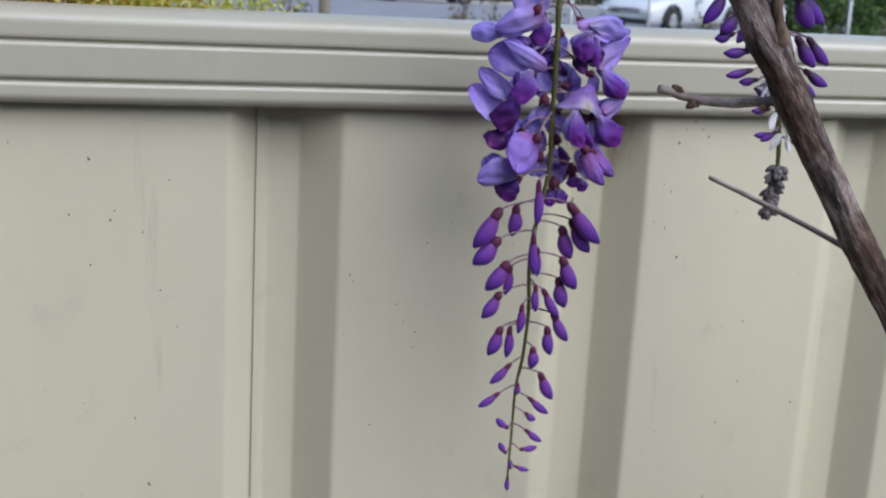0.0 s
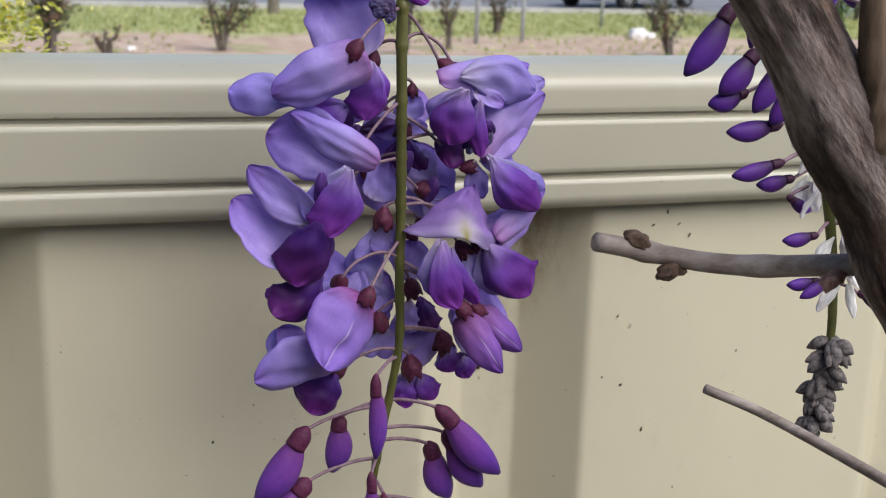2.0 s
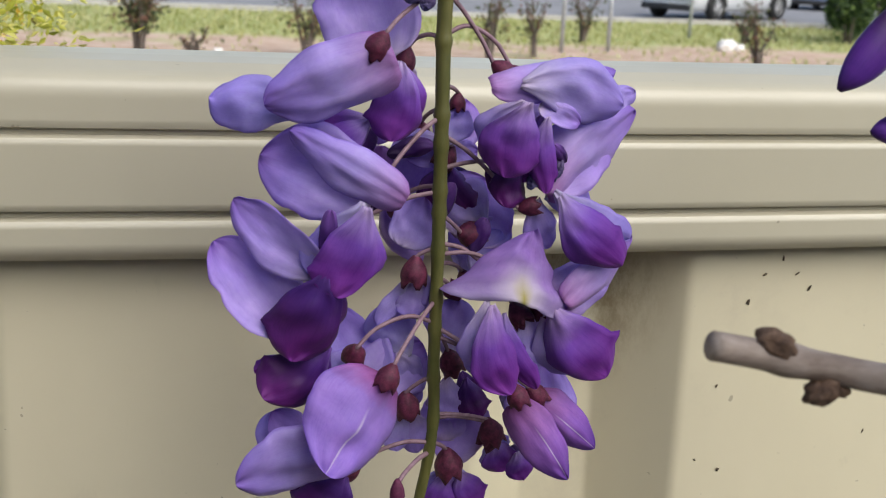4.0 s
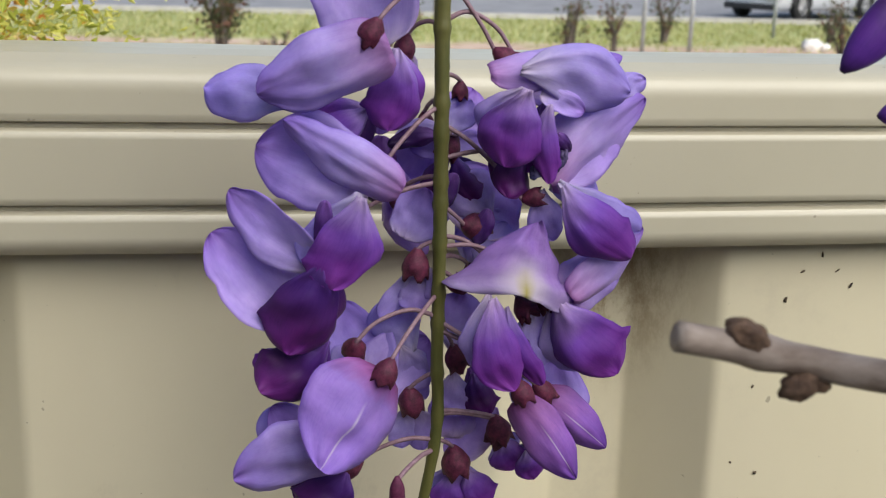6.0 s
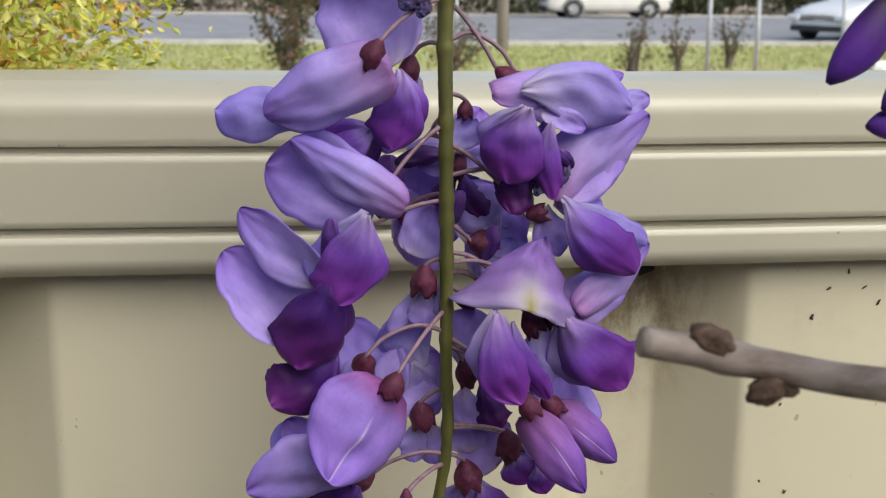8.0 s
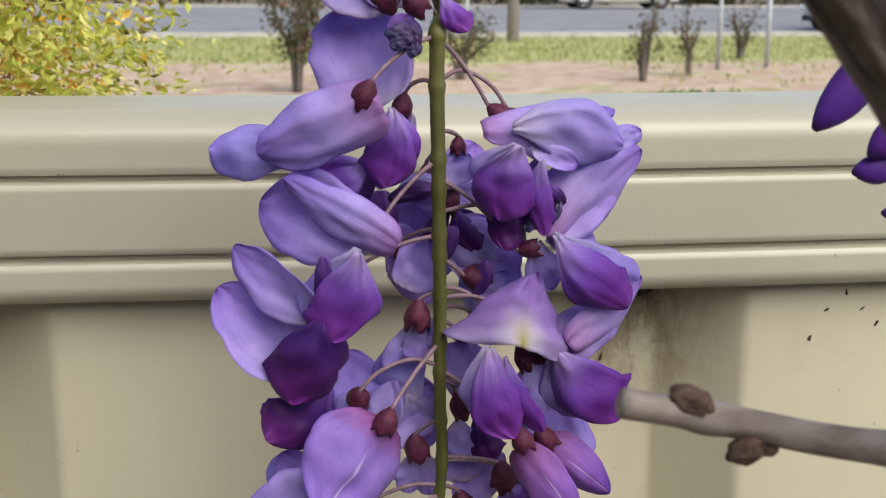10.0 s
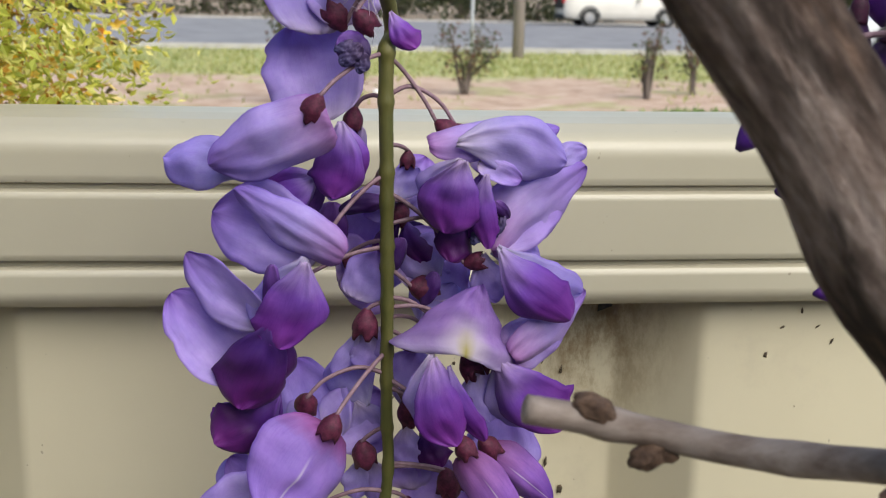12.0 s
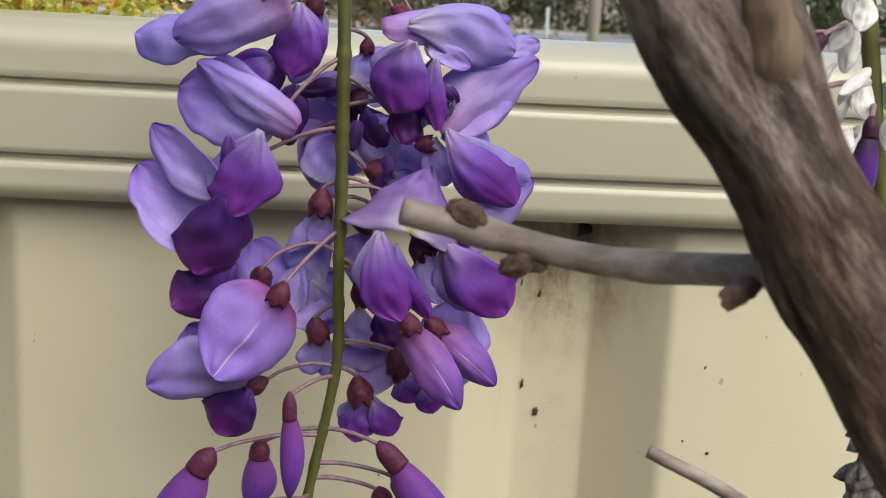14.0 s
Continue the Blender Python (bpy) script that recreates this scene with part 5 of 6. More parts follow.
bud(second, (102.8, 2.0, 5.3), (92.7, 2.0, 4.6), 4.4, 8.3)
bud(second, (103.7, 6.0, 7.2), (94.6, 6.0, 1.9), 4.4, 9.4)
bud(second, (120.7, 2.0, 6.6), (130.9, 2.0, 8.3), 4.4, 9.7)
bud(second, (115.6, 4.0, 1.5), (125.8, 4.0, -2.9), 4.9, 4.1)
bud(second, (89.0, 4.0, 30.2), (96.5, 4.0, 26.0), 4.3, 33.0)
bud(second, (103.7, -4.0, 97.1), (109.0, -4.0, 80.7), 8.1, 100.3)
bud(second, (80.6, -6.0, 101.3), (84.3, -6.0, 85.1), 7.1, 104.4)

rng = random.Random(8)
for i in range(54):
    z = rng.uniform(2, 84)
    x, _, _ = stem_at(RACHIS_TWO, z)
    side = rng.choice((-1, 1))
    a = local((x + side * rng.uniform(1, 7), rng.uniform(0, 7), z)) + OFF_TWO
    b = a + Vector((side * rng.uniform(-0.002, 0.006), rng.uniform(-0.002, 0.002), rng.uniform(-0.010, -0.004)))
    petal(second, rng.choice(("wing_pale", "keel")), a, b, rng.uniform(0.0022, 0.0046), rng.uniform(-50, 50), 0.25, rng.uniform(-0.2, 0.2), 80 + i, WHITE_DRY, "papery_scrap", 0.04)
TIP_Z = RACHIS_TWO[-1][1]
for i in range(64):
    z = rng.uniform(TIP_Z, TIP_Z + 32)
    x, _, _ = stem_at(RACHIS_TWO, z)
    t = (z - TIP_Z) / 32
    a = local((x, rng.uniform(-1, 3), z)) + OFF_TWO
    bm = bmesh.new()
    blob(bm, a, (rng.uniform(-1, 1), rng.uniform(-0.8, 0.3), rng.uniform(-1.1, -0.2)), rng.uniform(0.005, 0.0075) * (0.8 + 0.5 * t), rng.uniform(0.0017, 0.0025), 7, 5, 0.8, lambda s: math.sin(math.pi * s ** 0.8) ** 0.8)
    part("dry_bud", bm, DRY_BUD, second)


# ---- garden beyond the fence ----
LEAF_SHRUB = leaf_material("shrub_leaves", [(0.0, (0.012, 0.03, 0.008)), (0.45, (0.035, 0.075, 0.018)), (0.8, (0.10, 0.17, 0.04)), (1.0, (0.24, 0.33, 0.09))], 0.3)
LEAF_LIME = leaf_material("lime_leaves", [(0.0, (0.03, 0.07, 0.01)), (0.4, (0.12, 0.22, 0.03)), (0.8, (0.28, 0.42, 0.06)), (1.0, (0.46, 0.56, 0.14))], 0.4)
LEAF_WEED = leaf_material("weed_leaves", [(0.0, (0.08, 0.15, 0.03)), (0.5, (0.17, 0.29, 0.06)), (1.0, (0.34, 0.44, 0.14))], 0.4)


def cloud(centre, size, count, rng, leaf_size, mat_name, mats, shell=0.55):
    """Leaves scattered through an uneven mass of lobes."""
    bm = bmesh.new()
    lobes = [(Vector((rng.gauss(0, 0.42), rng.gauss(0, 0.42), rng.gauss(0, 0.40))), rng.uniform(0.25, 0.6)) for _ in range(14)]
    c, s = Vector(centre), Vector(size)
    for i in range(count):
        l, r = rng.choice(lobes)
        d = Vector((rng.gauss(0, 1), rng.gauss(0, 1), rng.gauss(0, 1))).normalized()
        p = l + d * r * rng.uniform(shell, 1.0)
        p = c + Vector((p.x * s.x, p.y * s.y, p.z * s.z))
        leaf(bm, p, d + Vector((rng.uniform(-0.7, 0.7), rng.uniform(-0.7, 0.7), rng.uniform(-0.9, 0.3))), leaf_size * rng.uniform(0.6, 1.3), rng.uniform(0.4, 0.6), rng)
    return bm


def yellow_bush():
    rng = random.Random(21)
    ob = thing("flowering_bush", "golden green small-leaved bush with orange blossoms behind the fence", "bush", (-0.40, 0.33, ground_z(0.33)))
    for name, n, mat, size in (("foliage", 100000, LEAF_YELLOW, 0.0066), ("new_growth", 9000, LEAF_BRIGHT, 0.0066), ("inner_foliage", 16000, LEAF_YELLOW, 0.013), ("blossom", 760, BLOSSOM, 0.010)):
        bm = bmesh.new()
        lobes = [(Vector((rng.uniform(-0.40, 0.35), rng.uniform(-0.12, 0.16), rng.uniform(1.28, 1.68))), rng.uniform(0.05, 0.10)) for _ in range(240)]
        lobes = [(c, r) for c, r in lobes if c.x + r < 0.41 - 0.25 * max(0, c.z - 1.45)]
        if name == "inner_foliage":
            lobes = [(c + Vector((0, 0.16, 0)), r) for c, r in lobes]
        if name == "new_growth":
            lobes = [(Vector((rng.uniform(0.24, 0.385), rng.uniform(-0.14, 0.04), rng.uniform(1.22, 1.50))), rng.uniform(0.025, 0.06)) for _ in range(60)]
        for i in range(n):
            l, r = rng.choice(lobes)
            d = Vector((rng.gauss(0, 1), rng.gauss(0, 1), rng.gauss(0, 1))).normalized()
            p = l + d * r * rng.uniform(0.4, 1.0)
            if name == "blossom":
                for k in range(7):
                    leaf(bm, p, Vector((rng.gauss(0, 1), rng.gauss(0, 1), rng.gauss(0, 1))), size * 0.8, 0.8, rng)
            else:
                leaf(bm, p, d + Vector((rng.uniform(-0.8, 0.8), rng.uniform(-0.8, 0.8), rng.uniform(-0.5, 0.5))), size * rng.uniform(0.6, 1.3), 0.5, rng)
        tagged(part(name, bm, mat, ob, smooth=False), kind="stuff")
    for k in range(12):
        bm = bmesh.new()
        x = rng.uniform(-0.4, 0.3)
        pts = smooth_path([(x * 0.3, 0, 0), (x * 0.6, rng.uniform(-0.05, 0.05), 0.6), (x + rng.uniform(-0.1, 0.1), rng.uniform(-0.12, 0.1), 1.1), (x * 1.0 - 0.04, rng.uniform(-0.15, 0.15), 1.50)], 4)
        tube(bm, pts, [0.007 - 0.006 * i / (len(pts) - 1) for i in range(len(pts))], 7)
        part("stem", bm, POLE_WOOD, ob)
    bm = bmesh.new()
    tube(bm, smooth_path([(0.04, -0.17, 1.22), (0.10, -0.18, 1.31), (0.16, -0.18, 1.375)], 4), [0.008] * 9, 8)
    part("stem", bm, POLE_WOOD, ob, "pale bare branch")


yellow_bush()


def rose_bush(x, y, height, spread, leaves, seed, label, full=False):
    rng = random.Random(seed)
    ob = thing("rose_bush", label, "bush", (x, y, ground_z(y)), group="rose bushes in the garden bed")
    tips = []
    for k in range(5):
        a = rng.uniform(0, 6.28)
        top = Vector((math.cos(a) * spread * rng.uniform(0.3, 1), math.sin(a) * spread * 0.6, height * rng.uniform(0.55, 0.95)))
        bm = bmesh.new()
        pts = smooth_path([(0.03 * math.cos(a), 0.03 * math.sin(a), -0.02), top * 0.35 + Vector((rng.uniform(-0.05, 0.05), 0, 0.05)), top * 0.7, top], 4)
        tube(bm, pts, [0.026 - 0.017 * i / (len(pts) - 1) for i in range(len(pts))], 7)
        part("cane", bm, TREE_BARK, ob)
        tips += pts[4:]
    bm = bmesh.new()
    for i in range(leaves):
        c = rng.choice(tips)
        p = c + Vector((rng.gauss(0, 0.09), rng.gauss(0, 0.09), rng.gauss(0, 0.07)))
        leaf(bm, p, (rng.gauss(0, 1), rng.gauss(0, 1), rng.gauss(0, 1)), rng.uniform(0.045, 0.08), 0.6, rng)
    tagged(part("leaves", bm, LEAF_ROSE, ob, smooth=False), kind="stuff")
    return ob


ROSE = "small pruned rose bush with sparse dark reddish leaves"
for x, y, h, s, n, seed in ((0.12, 14.0, 1.45, 0.50, 1300, 1), (0.75, 14.3, 0.45, 0.22, 60, 9), (2.25, 15.6, 1.05, 0.40, 520, 2), (4.60, 15.2, 1.05, 0.28, 240, 4), (5.45, 15.9, 1.00, 0.30, 200, 3),
                             (8.55, 15.2, 1.05, 0.36, 260, 7), (7.40, 19.2, 0.95, 0.32, 240, 5), (10.6, 19.6, 0.85, 0.30, 200, 6)):
    rose_bush(x, y, h, s, n, seed, ROSE)

for x, y, h, seed in ((13.3, 20.6, 0.92, 31), (14.6, 21.4, 0.86, 32), (16.0, 21.9, 1.05, 33),
                      (16.9, 24.2, 1.65, 34), (18.6, 24.6, 1.80, 35), (20.5, 24.8, 1.70, 36)):
    rng = random.Random(seed)
    lime = seed > 33
    shrub = thing("shrub", "tall bright green leafy shrub beside the verge" if lime else "dense dark green leafy garden shrub beside the verge", "bush", (x, y, ground_z(y)), group="garden shrubs")
    mat = LEAF_LIME if lime else LEAF_SHRUB
    tagged(part("foliage", cloud((0, 0, h), (1.05 if lime else 0.72, 0.6, h * 0.95), 6500 if lime else 4200, rng, 0.10, "", mat), mat, shrub, smooth=False), kind="stuff")
    for k in range(4):
        bm = bmesh.new()
        a = 1.6 * k
        tube(bm, [(0.03 * math.cos(a), 0.03 * math.sin(a), -0.05), (0.12 * math.cos(a), 0.12 * math.sin(a), h * 0.5), (0.25 * math.cos(a), 0.22 * math.sin(a), h * 1.1)], [0.04, 0.03, 0.012], 8)
        part("trunk", bm, TREE_BARK, shrub)

for x, y, h in ((6.25, 17.0, 1.45), (7.15, 17.4, 1.2), (13.0, 18.6, 1.2), (10.2, 21.0, 1.2), (3.3, 22.5, 1.2)):
    bm = bmesh.new()
    tube(bm, [(0, 0, -0.1), (0.005, 0, h * 0.5), (0.0, 0, h)], [0.034, 0.034, 0.033], 10)
    st = link("garden_stake", bm, STAKE)
    st.location = (x, y, ground_z(y))
    tagged(st, "thin grey galvanised steel stake in the garden bed", "stake", "garden stakes")

# grass on the verge and stray tufts in the bed
bm = bmesh.new()
rng = random.Random(12)
for i in range(14000):
    y = rng.uniform(18.6, 25.7) if i > 400 else rng.uniform(14, 18.5)
    x = rng.uniform(-8, 20) if i > 400 else rng.choice((5.6, 7.2, 8.9, 9.6, 1.2, -1.5)) + rng.gauss(0, 0.55)
    h = rng.uniform(0.04, 0.11)
    p = Vector((x, y, ground_z(y) - 0.01))
    q = p + Vector((rng.uniform(-0.05, 0.05), rng.uniform(-0.05, 0.05), h))
    s = Vector((rng.uniform(0.01, 0.03), rng.uniform(-0.02, 0.02), 0))
    bm.faces.new([bm.verts.new(v) for v in (p - s, p + s, q)])
tagged(link("grass", bm, GRASS, smooth=False), "short dry grass on the verge and stray tufts in the soil", "grass", kind="stuff")

# low green weeds in the near part of the bed
bm = bmesh.new()
rng = random.Random(14)
for i in range(5200):
    cx, cy, sx = rng.choice(((1.9, 12.0, 0.5), (2.7, 11.7, 0.6), (3.7, 12.1, 0.5), (4.6, 12.6, 0.35), (9.3, 14.0, 0.7), (10.6, 14.4, 0.5)))
    x, y = rng.gauss(cx, sx), rng.gauss(cy, 0.35)
    h = rng.uniform(0.03, 0.13)
    leaf(bm, (x, y, ground_z(y) - 0.01), (rng.uniform(-0.7, 0.7), rng.uniform(-0.7, 0.7), 1), h, 0.35, rng)
tagged(link("weeds", bm, LEAF_WEED, smooth=False), "low bright green weeds on the bare garden soil", "weeds", kind="stuff")

# pale stones and litter in the bed
for x, y, s in ((9.45, 18.0, 0.17), (9.75, 18.1, 0.10), (1.1, 15.5, 0.06), (5.2, 17.2, 0.05), (9.9, 19.0, 0.06)):
    bm = bmesh.new()
    knob(bm, (0, 0, s * 0.5), (1, 0.3, 0.1), s * 0.7, x)
    st = link("stone", bm, noisy("pale_stone", (0.6, 0.58, 0.55), (0.75, 0.73, 0.70), 9, 0.9, 0.4, 0.01))
    st.location = (x, y, ground_z(y))
    tagged(st, "small pale stone on the garden soil", "stone", "stones in the bed")


# ---- street ----
def car(label, at, turn, paint, length, stations, wheel_x, open_back=False):
    """A car from cross sections (x, half width, sill z, shoulder z, roof half width, roof z)."""
    ob = thing("car", label, "car", at, turn, "parked cars")
    rings_src = []
    for x, w, zb, zs, wr, zr in stations:
        half = [(w * 0.86, zb), (w * 0.97, zb + 0.10), (w, zb + 0.30), (w * 0.985, zs - 0.10), (w * 0.94, zs), (wr, max(zs + 0.02, zr - 0.09)), (wr * 0.90, max(zs + 0.03, zr - 0.02)), (wr * 0.45, max(zs + 0.035, zr))]
        rings_src.append([(x, -y, z) for y, z in half] + [(x, y, z) for y, z in reversed(half)])
    bm = bmesh.new()
    rings = [[bm.verts.new(p) for p in r] for r in rings_src]
    n = len(rings[0])
    for a, b in zip(rings, rings[1:]):
        for k in range(n):
            bm.faces.new((a[k], b[k], b[(k + 1) % n], a[(k + 1) % n]))
    bm.faces.new(rings[0])
    bm.faces.new(list(reversed(rings[-1])))
    bmesh.ops.recalc_face_normals(bm, faces=bm.faces)
    part("body", bm, paint, ob)
    # panes set just proud of the cabin sides
    cabin = [i for i, s in enumerate(stations) if s[5] - s[3] > 0.25]
    for k_low, k_high, sgn in ((4, 5, -1), (11, 10, 1)):
        for i, j in zip(cabin, cabin[1:]):
            a = [Vector(rings_src[q][k]) for q, k in ((i, k_low), (j, k_low), (j, k_high), (i, k_high))]
            c = sum(a, Vector()) / 4
            out = Vector((0, sgn * 0.012, 0.004))
            bm = bmesh.new()
            bm.faces.new([bm.verts.new(c + (v - c) * 0.88 + out) for v in a])
            bmesh.ops.solidify(bm, geom=bm.faces[:], thickness=0.006)
            part("side_window", bm, GLASS, ob, smooth=False)
    for name, i, j in (("windscreen", cabin[0] - 1, cabin[0]), ("rear_window", cabin[-1], cabin[-1] + 1)):
        if 0 <= i and j < len(stations):
            lo, hi = (i, j) if name == "windscreen" else (j, i)
            a = [Vector(rings_src[lo][7]), Vector(rings_src[lo][8]), Vector(rings_src[hi][8]), Vector(rings_src[hi][7])]
            for q, s in zip(a, (-1, 1, 1, -1)):
                q.y = s * stations[lo if q in a[:2] else hi][4] * 0.80
            c = sum(a, Vector()) / 4
            nrm = (a[1] - a[0]).cross(a[3] - a[0]).normalized()
            nrm = nrm if nrm.z > 0 else -nrm
            bm = bmesh.new()
            bm.faces.new([bm.verts.new(c + (v - c) * 0.90 + nrm * 0.03) for v in a])
            bmesh.ops.solidify(bm, geom=bm.faces[:], thickness=0.006)
            part(name, bm, GLASS, ob, smooth=False)
    half = max(s[1] for s in stations)
    for x in wheel_x:
        for sy in (-1, 1):
            bm = bmesh.new()
            prof = [(-0.10, 0.20), (-0.10, 0.30), (-0.085, 0.325), (0.085, 0.325), (0.10, 0.30), (0.10, 0.20)]
            loops = [[bm.verts.new((x + r * math.cos(a), sy * (half - 0.07) + o, 0.325 + r * math.sin(a))) for o, r in prof] for a in (2 * math.pi * k / 28 for k in range(28))]
            for a, b in zip(loops, loops[1:] + loops[:1]):
                for k in range(len(prof) - 1):
                    bm.faces.new((a[k], a[k + 1], b[k + 1], b[k]))
            tyre = part("tyre", bm, TYRE, ob)
            bm = bmesh.new()
            for k in range(7):
                a = 2 * math.pi * k / 7
                solid = bmesh.ops.create_cube(bm, size=1)
                for v in solid["verts"]:
                    px, pz = 0.105 + v.co.x * 0.19, v.co.z * 0.055
                    v.co = Vector((x + px * math.cos(a) - pz * math.sin(a), sy * (half - 0.01) + v.co.y * 0.02, 0.325 + px * math.sin(a) + pz * math.cos(a)))
            tube(bm, [(x + 0.205 * math.cos(a), sy * (half - 0.012), 0.325 + 0.205 * math.sin(a)) for a in (2 * math.pi * k / 24 for k in range(25))], [0.018] * 25, 6)
            part("rim", bm, RIM, tyre)
            bm = bmesh.new()
            tube(bm, [(x + 0.375 * math.cos(a), sy * (half - 0.015), 0.33 + 0.375 * math.sin(a)) for a in (math.pi * k / 16 for k in range(17))], [0.035] * 17, 6)
            part("wheel_arch", bm, TRIM_DARK, ob)
            if sy:
                bm = bmesh.new()
                tube(bm, [(x, sy * (half - 0.19), 0.325), (x, sy * (half - 0.135), 0.325)], [0.20, 0.20], 20)
                part("hub", bm, TRIM_DARK, ob)
    x0, x1 = stations[0][0], stations[-1][0]
    zf, zr = stations[1][3], stations[-2][3]
    for sy in (-1, 1):
        for name, x, z, mat in (("head_lamp", x0 + 0.06, zf - 0.16, LAMP_CLEAR), ("tail_lamp", x1 - 0.05, zr - 0.14, LAMP_RED)):
            bm = bmesh.new()
            solid_box(bm, (x - 0.10, sy * half * 0.72 - 0.16, z - 0.08), (x + 0.10, sy * half * 0.72 + 0.16, z + 0.07), 0.03)
            part(name, bm, mat, ob)
        bm = bmesh.new()
        xm = stations[cabin[0]][0] - 0.1
        solid_box(bm, (xm - 0.09, sy * (half + 0.09) - 0.09, zf + 0.08), (xm + 0.06, sy * (half + 0.09) + 0.06, zf + 0.22), 0.03)
        part("mirror", bm, paint, ob)
    bm = bmesh.new()
    solid_box(bm, (x0 - 0.04, -half * 0.8, 0.22), (x0 + 0.12, half * 0.8, 0.36), 0.03)
    part("front_bumper", bm, TRIM_DARK, ob)
    bm = bmesh.new()
    solid_box(bm, (x1 - 0.12, -half * 0.8, 0.25), (x1 + 0.04, half * 0.8, 0.42), 0.03)
    part("rear_bumper", bm, TRIM_DARK, ob)
    if open_back:
        bm = bmesh.new()
        solid_box(bm, (x1 - 0.10, -half * 0.78, 0.62), (x1 + 0.03, half * 0.78, 1.62), 0.03)
        part("boot_opening", bm, TRIM_DARK, ob, "dark open boot")
        bm = bmesh.new()
        solid_box(bm, (x1 - 0.05, -half * 0.8, 1.74), (x1 + 0.85, half * 0.8, 1.82), 0.03)
        part("tailgate", bm, paint, ob, "raised tailgate")
    return ob


SEDAN = [(-2.25, 0.62, 0.30, 0.55, 0.30, 0.56), (-2.10, 0.80, 0.22, 0.70, 0.55, 0.71), (-1.4, 0.87, 0.20, 0.84, 0.60, 0.85), (-0.95, 0.88, 0.20, 0.90, 0.66, 0.92), (-0.25, 0.89, 0.20, 0.93, 0.60, 1.38), (0.45, 0.89, 0.20, 0.94, 0.60, 1.45), (1.05, 0.88, 0.20, 0.95, 0.58, 1.36), (1.75, 0.86, 0.22, 0.97, 0.60, 0.99), (2.15, 0.80, 0.26, 0.92, 0.55, 0.93), (2.27, 0.66, 0.34, 0.78, 0.40, 0.79)]
WAGON = [(-2.3, 0.66, 0.32, 0.65, 0.35, 0.66), (-2.15, 0.84, 0.26, 0.86, 0.58, 0.87), (-1.35, 0.90, 0.24, 1.00, 0.65, 1.02), (-1.10, 0.90, 0.24, 1.03, 0.70, 1.05), (-0.30, 0.91, 0.24, 1.06, 0.68, 1.66), (0.5, 0.91, 0.24, 1.07, 0.68, 1.76), (1.3, 0.91, 0.24, 1.08, 0.68, 1.76), (2.0, 0.90, 0.25, 1.08, 0.66, 1.70), (2.28, 0.86, 0.30, 1.05, 0.62, 1.10), (2.34, 0.80, 0.36, 0.9, 0.5, 0.92)]


def parked(label, d, y, turn, paint, st, wheels, open_back=False):
    x = -0.165 + d * (y + 0.715)
    car(label, (x, y, ground_z(y) + 0.06), turn, paint, 4.5, st, wheels, open_back)


parked("white sedan parked at the near side of the street", 0.502, 28.4, 30, PAINT_WHITE, SEDAN, (-1.38, 1.36))
parked("cream people carrier with its tailgate open across the street", 0.268, 44.6, 180, PAINT_CREAM, WAGON, (-1.45, 1.40), True)
parked("silver blue wagon parked further along the street", 0.612, 36.0, 45, PAINT_BLUE, WAGON, (-1.45, 1.40))

# power pole
bm = bmesh.new()
tube(bm, [(0, 0, -0.3), (0.01, 0, 3), (0, 0, 8)], [0.12, 0.115, 0.10], 16)
pole = link("power_pole", bm, POLE_WOOD)
pole.location = (4.45, 24.0, ground_z(24.0))
tagged(pole, "weathered pinkish grey timber power pole on the verge", "pole")


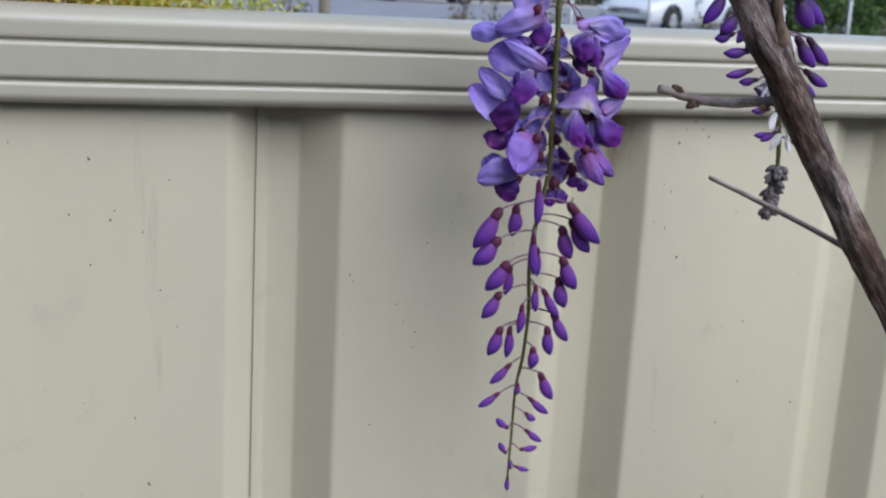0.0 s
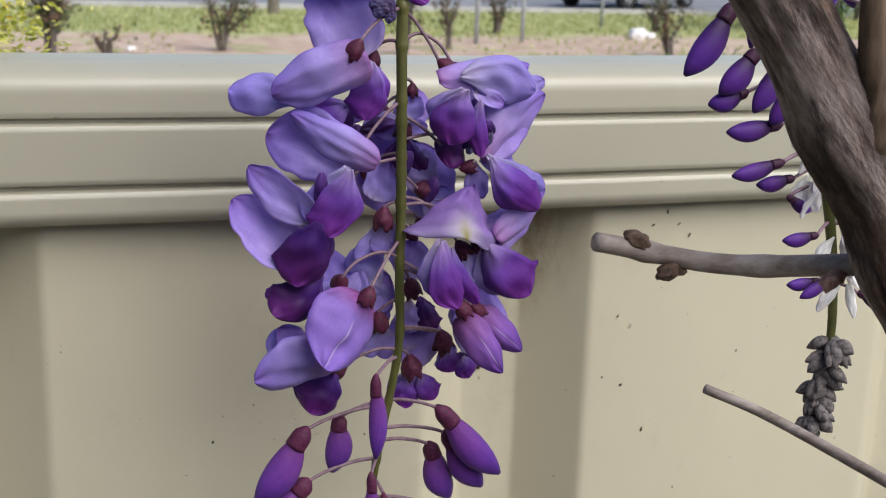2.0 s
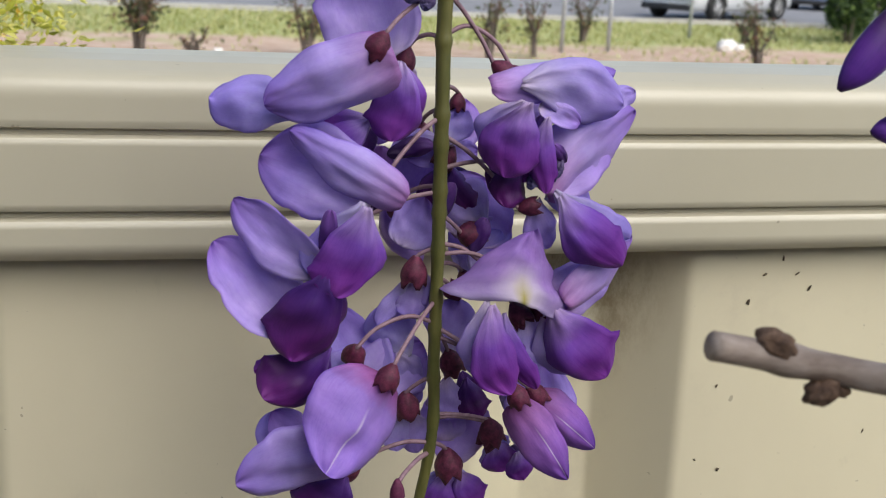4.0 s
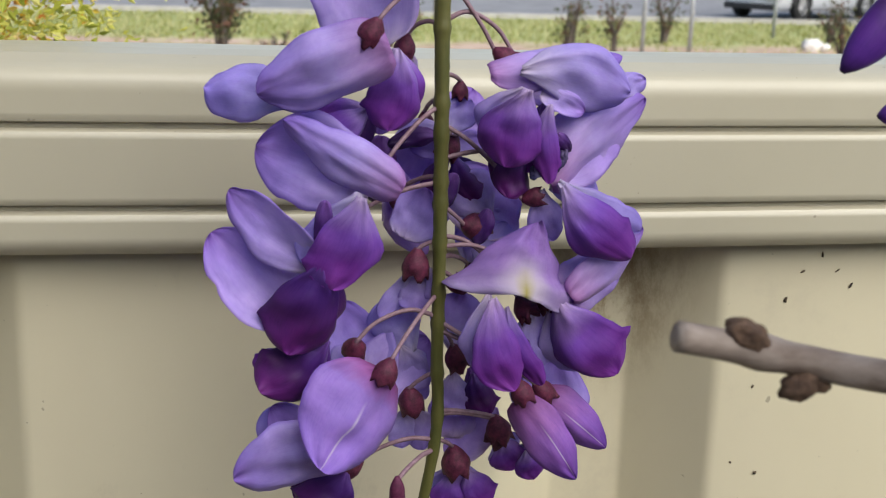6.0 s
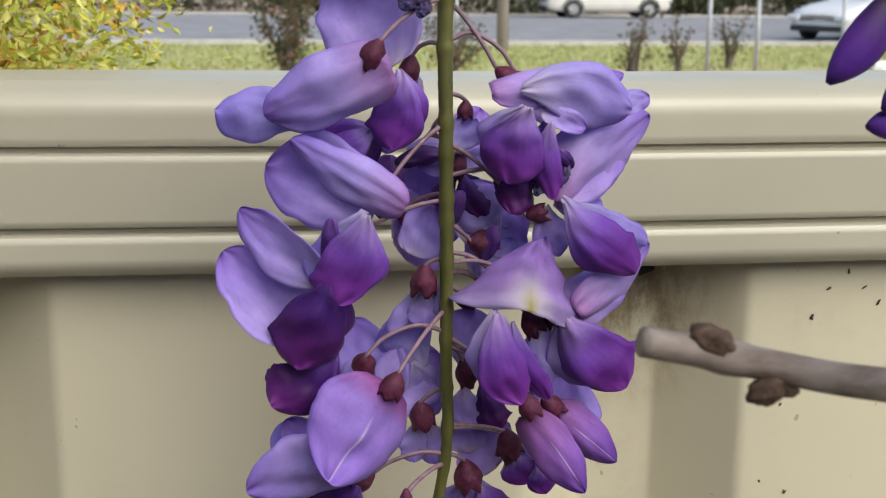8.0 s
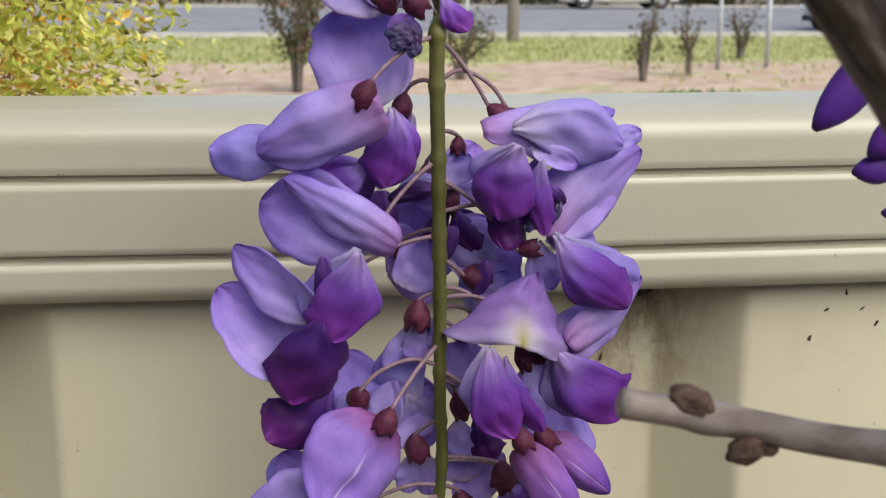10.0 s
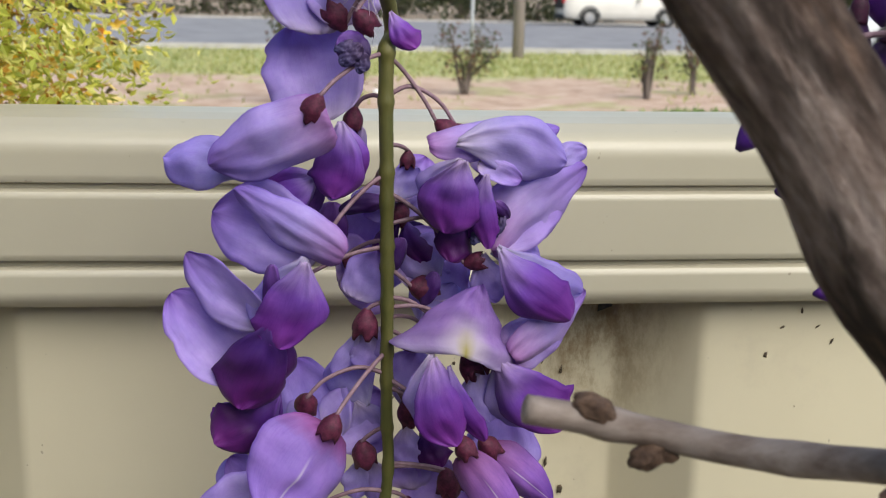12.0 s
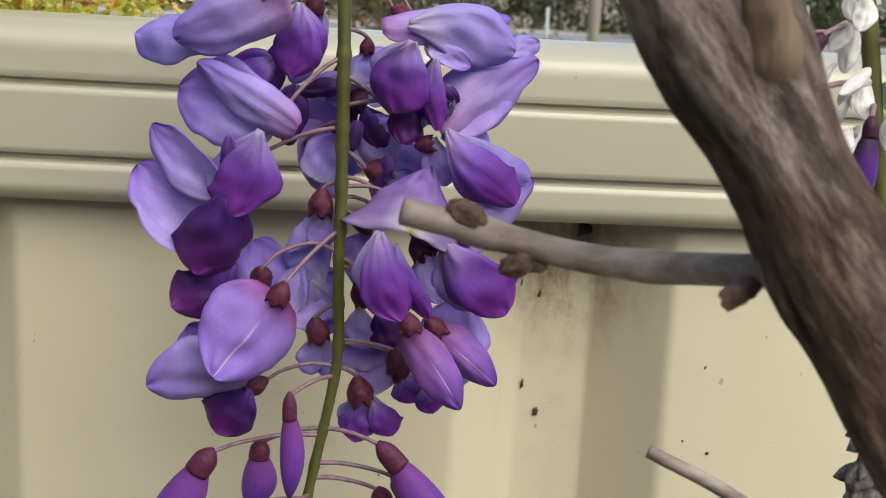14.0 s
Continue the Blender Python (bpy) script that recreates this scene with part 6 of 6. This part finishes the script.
# ---- far trees ----
def tree(x, y, height, seed, low):
    rng = random.Random(seed)
    ob = thing("tree", "dark street tree with a low uneven crown", "tree", (x, y, ground_z(y)), group="trees across the street")
    bm = bmesh.new()
    tube(bm, smooth_path([(0, 0, -0.2), (rng.uniform(-0.1, 0.1), 0, 1.5), (rng.uniform(-0.3, 0.3), 0, 3.2), (rng.uniform(-0.4, 0.4), 0, height * 0.7)], 4), [0.26 - 0.018 * i for i in range(13)], 10)
    part("trunk", bm, TREE_BARK, ob)
    for k in range(5):
        a = rng.uniform(0, 6.28)
        bm = bmesh.new()
        tube(bm, smooth_path([(0, 0, 1.3 + 0.3 * k), (math.cos(a) * 0.7, math.sin(a) * 0.7, 2.0 + 0.4 * k), (math.cos(a) * 1.5, math.sin(a) * 1.5, 2.6 + 0.5 * k)], 4), [0.09 - 0.007 * i for i in range(9)], 7)
        part("limb", bm, TREE_BARK, ob)
    tagged(part("crown", cloud((0, 0, height * 0.5 + low), (2.0, 1.6, height * 0.52), 1900, rng, 0.34, "", LEAF_TREE, 0.3), LEAF_TREE, ob, smooth=False), kind="stuff")


rng = random.Random(77)
for i, (x, y) in enumerate(((-9, 58), (-4.5, 57), (0.5, 60), (4.5, 56), (8.5, 59), (12, 55.5), (15.2, 58), (18.6, 55), (21.5, 57.5), (25, 54), (28.5, 57), (32, 55), (36.5, 58), (41, 57))):
    tree(x + rng.uniform(-0.6, 0.6), y, rng.uniform(5, 7.5), 100 + i, rng.uniform(0.0, 0.8))
for i, (x, y, w) in enumerate(((0.5, 52.5, 2.6), (3.5, 52.5, 2.6), (7, 53, 2.4), (10.2, 51.5, 2.2), (13.6, 52, 2.4), (17, 51, 2.4), (20, 53, 2.4), (24.8, 53, 2.4), (29.3, 53, 2.4), (22.5, 52, 2.6), (27, 51, 2.4), (31.5, 52, 2.8), (36, 51, 2.6), (-3, 53, 3.0), (-9, 52, 2.8))):
    r2 = random.Random(300 + i)
    hedge = thing("hedge", "dark green clipped shrub mass at the far verge", "hedge", (x, y, ground_z(y)), group="far shrubs")
    tagged(part("foliage", cloud((0, 0, 0.9), (w * 0.95, 0.8, 1.05), 1500, r2, 0.24, "", LEAF_TREE, 0.4), LEAF_TREE, hedge, smooth=False), kind="stuff")
    bm = bmesh.new()
    tube(bm, [(0, 0, -0.1), (0, 0.05, 0.8)], [0.1, 0.06], 8)
    part("trunk", bm, TREE_BARK, hedge)
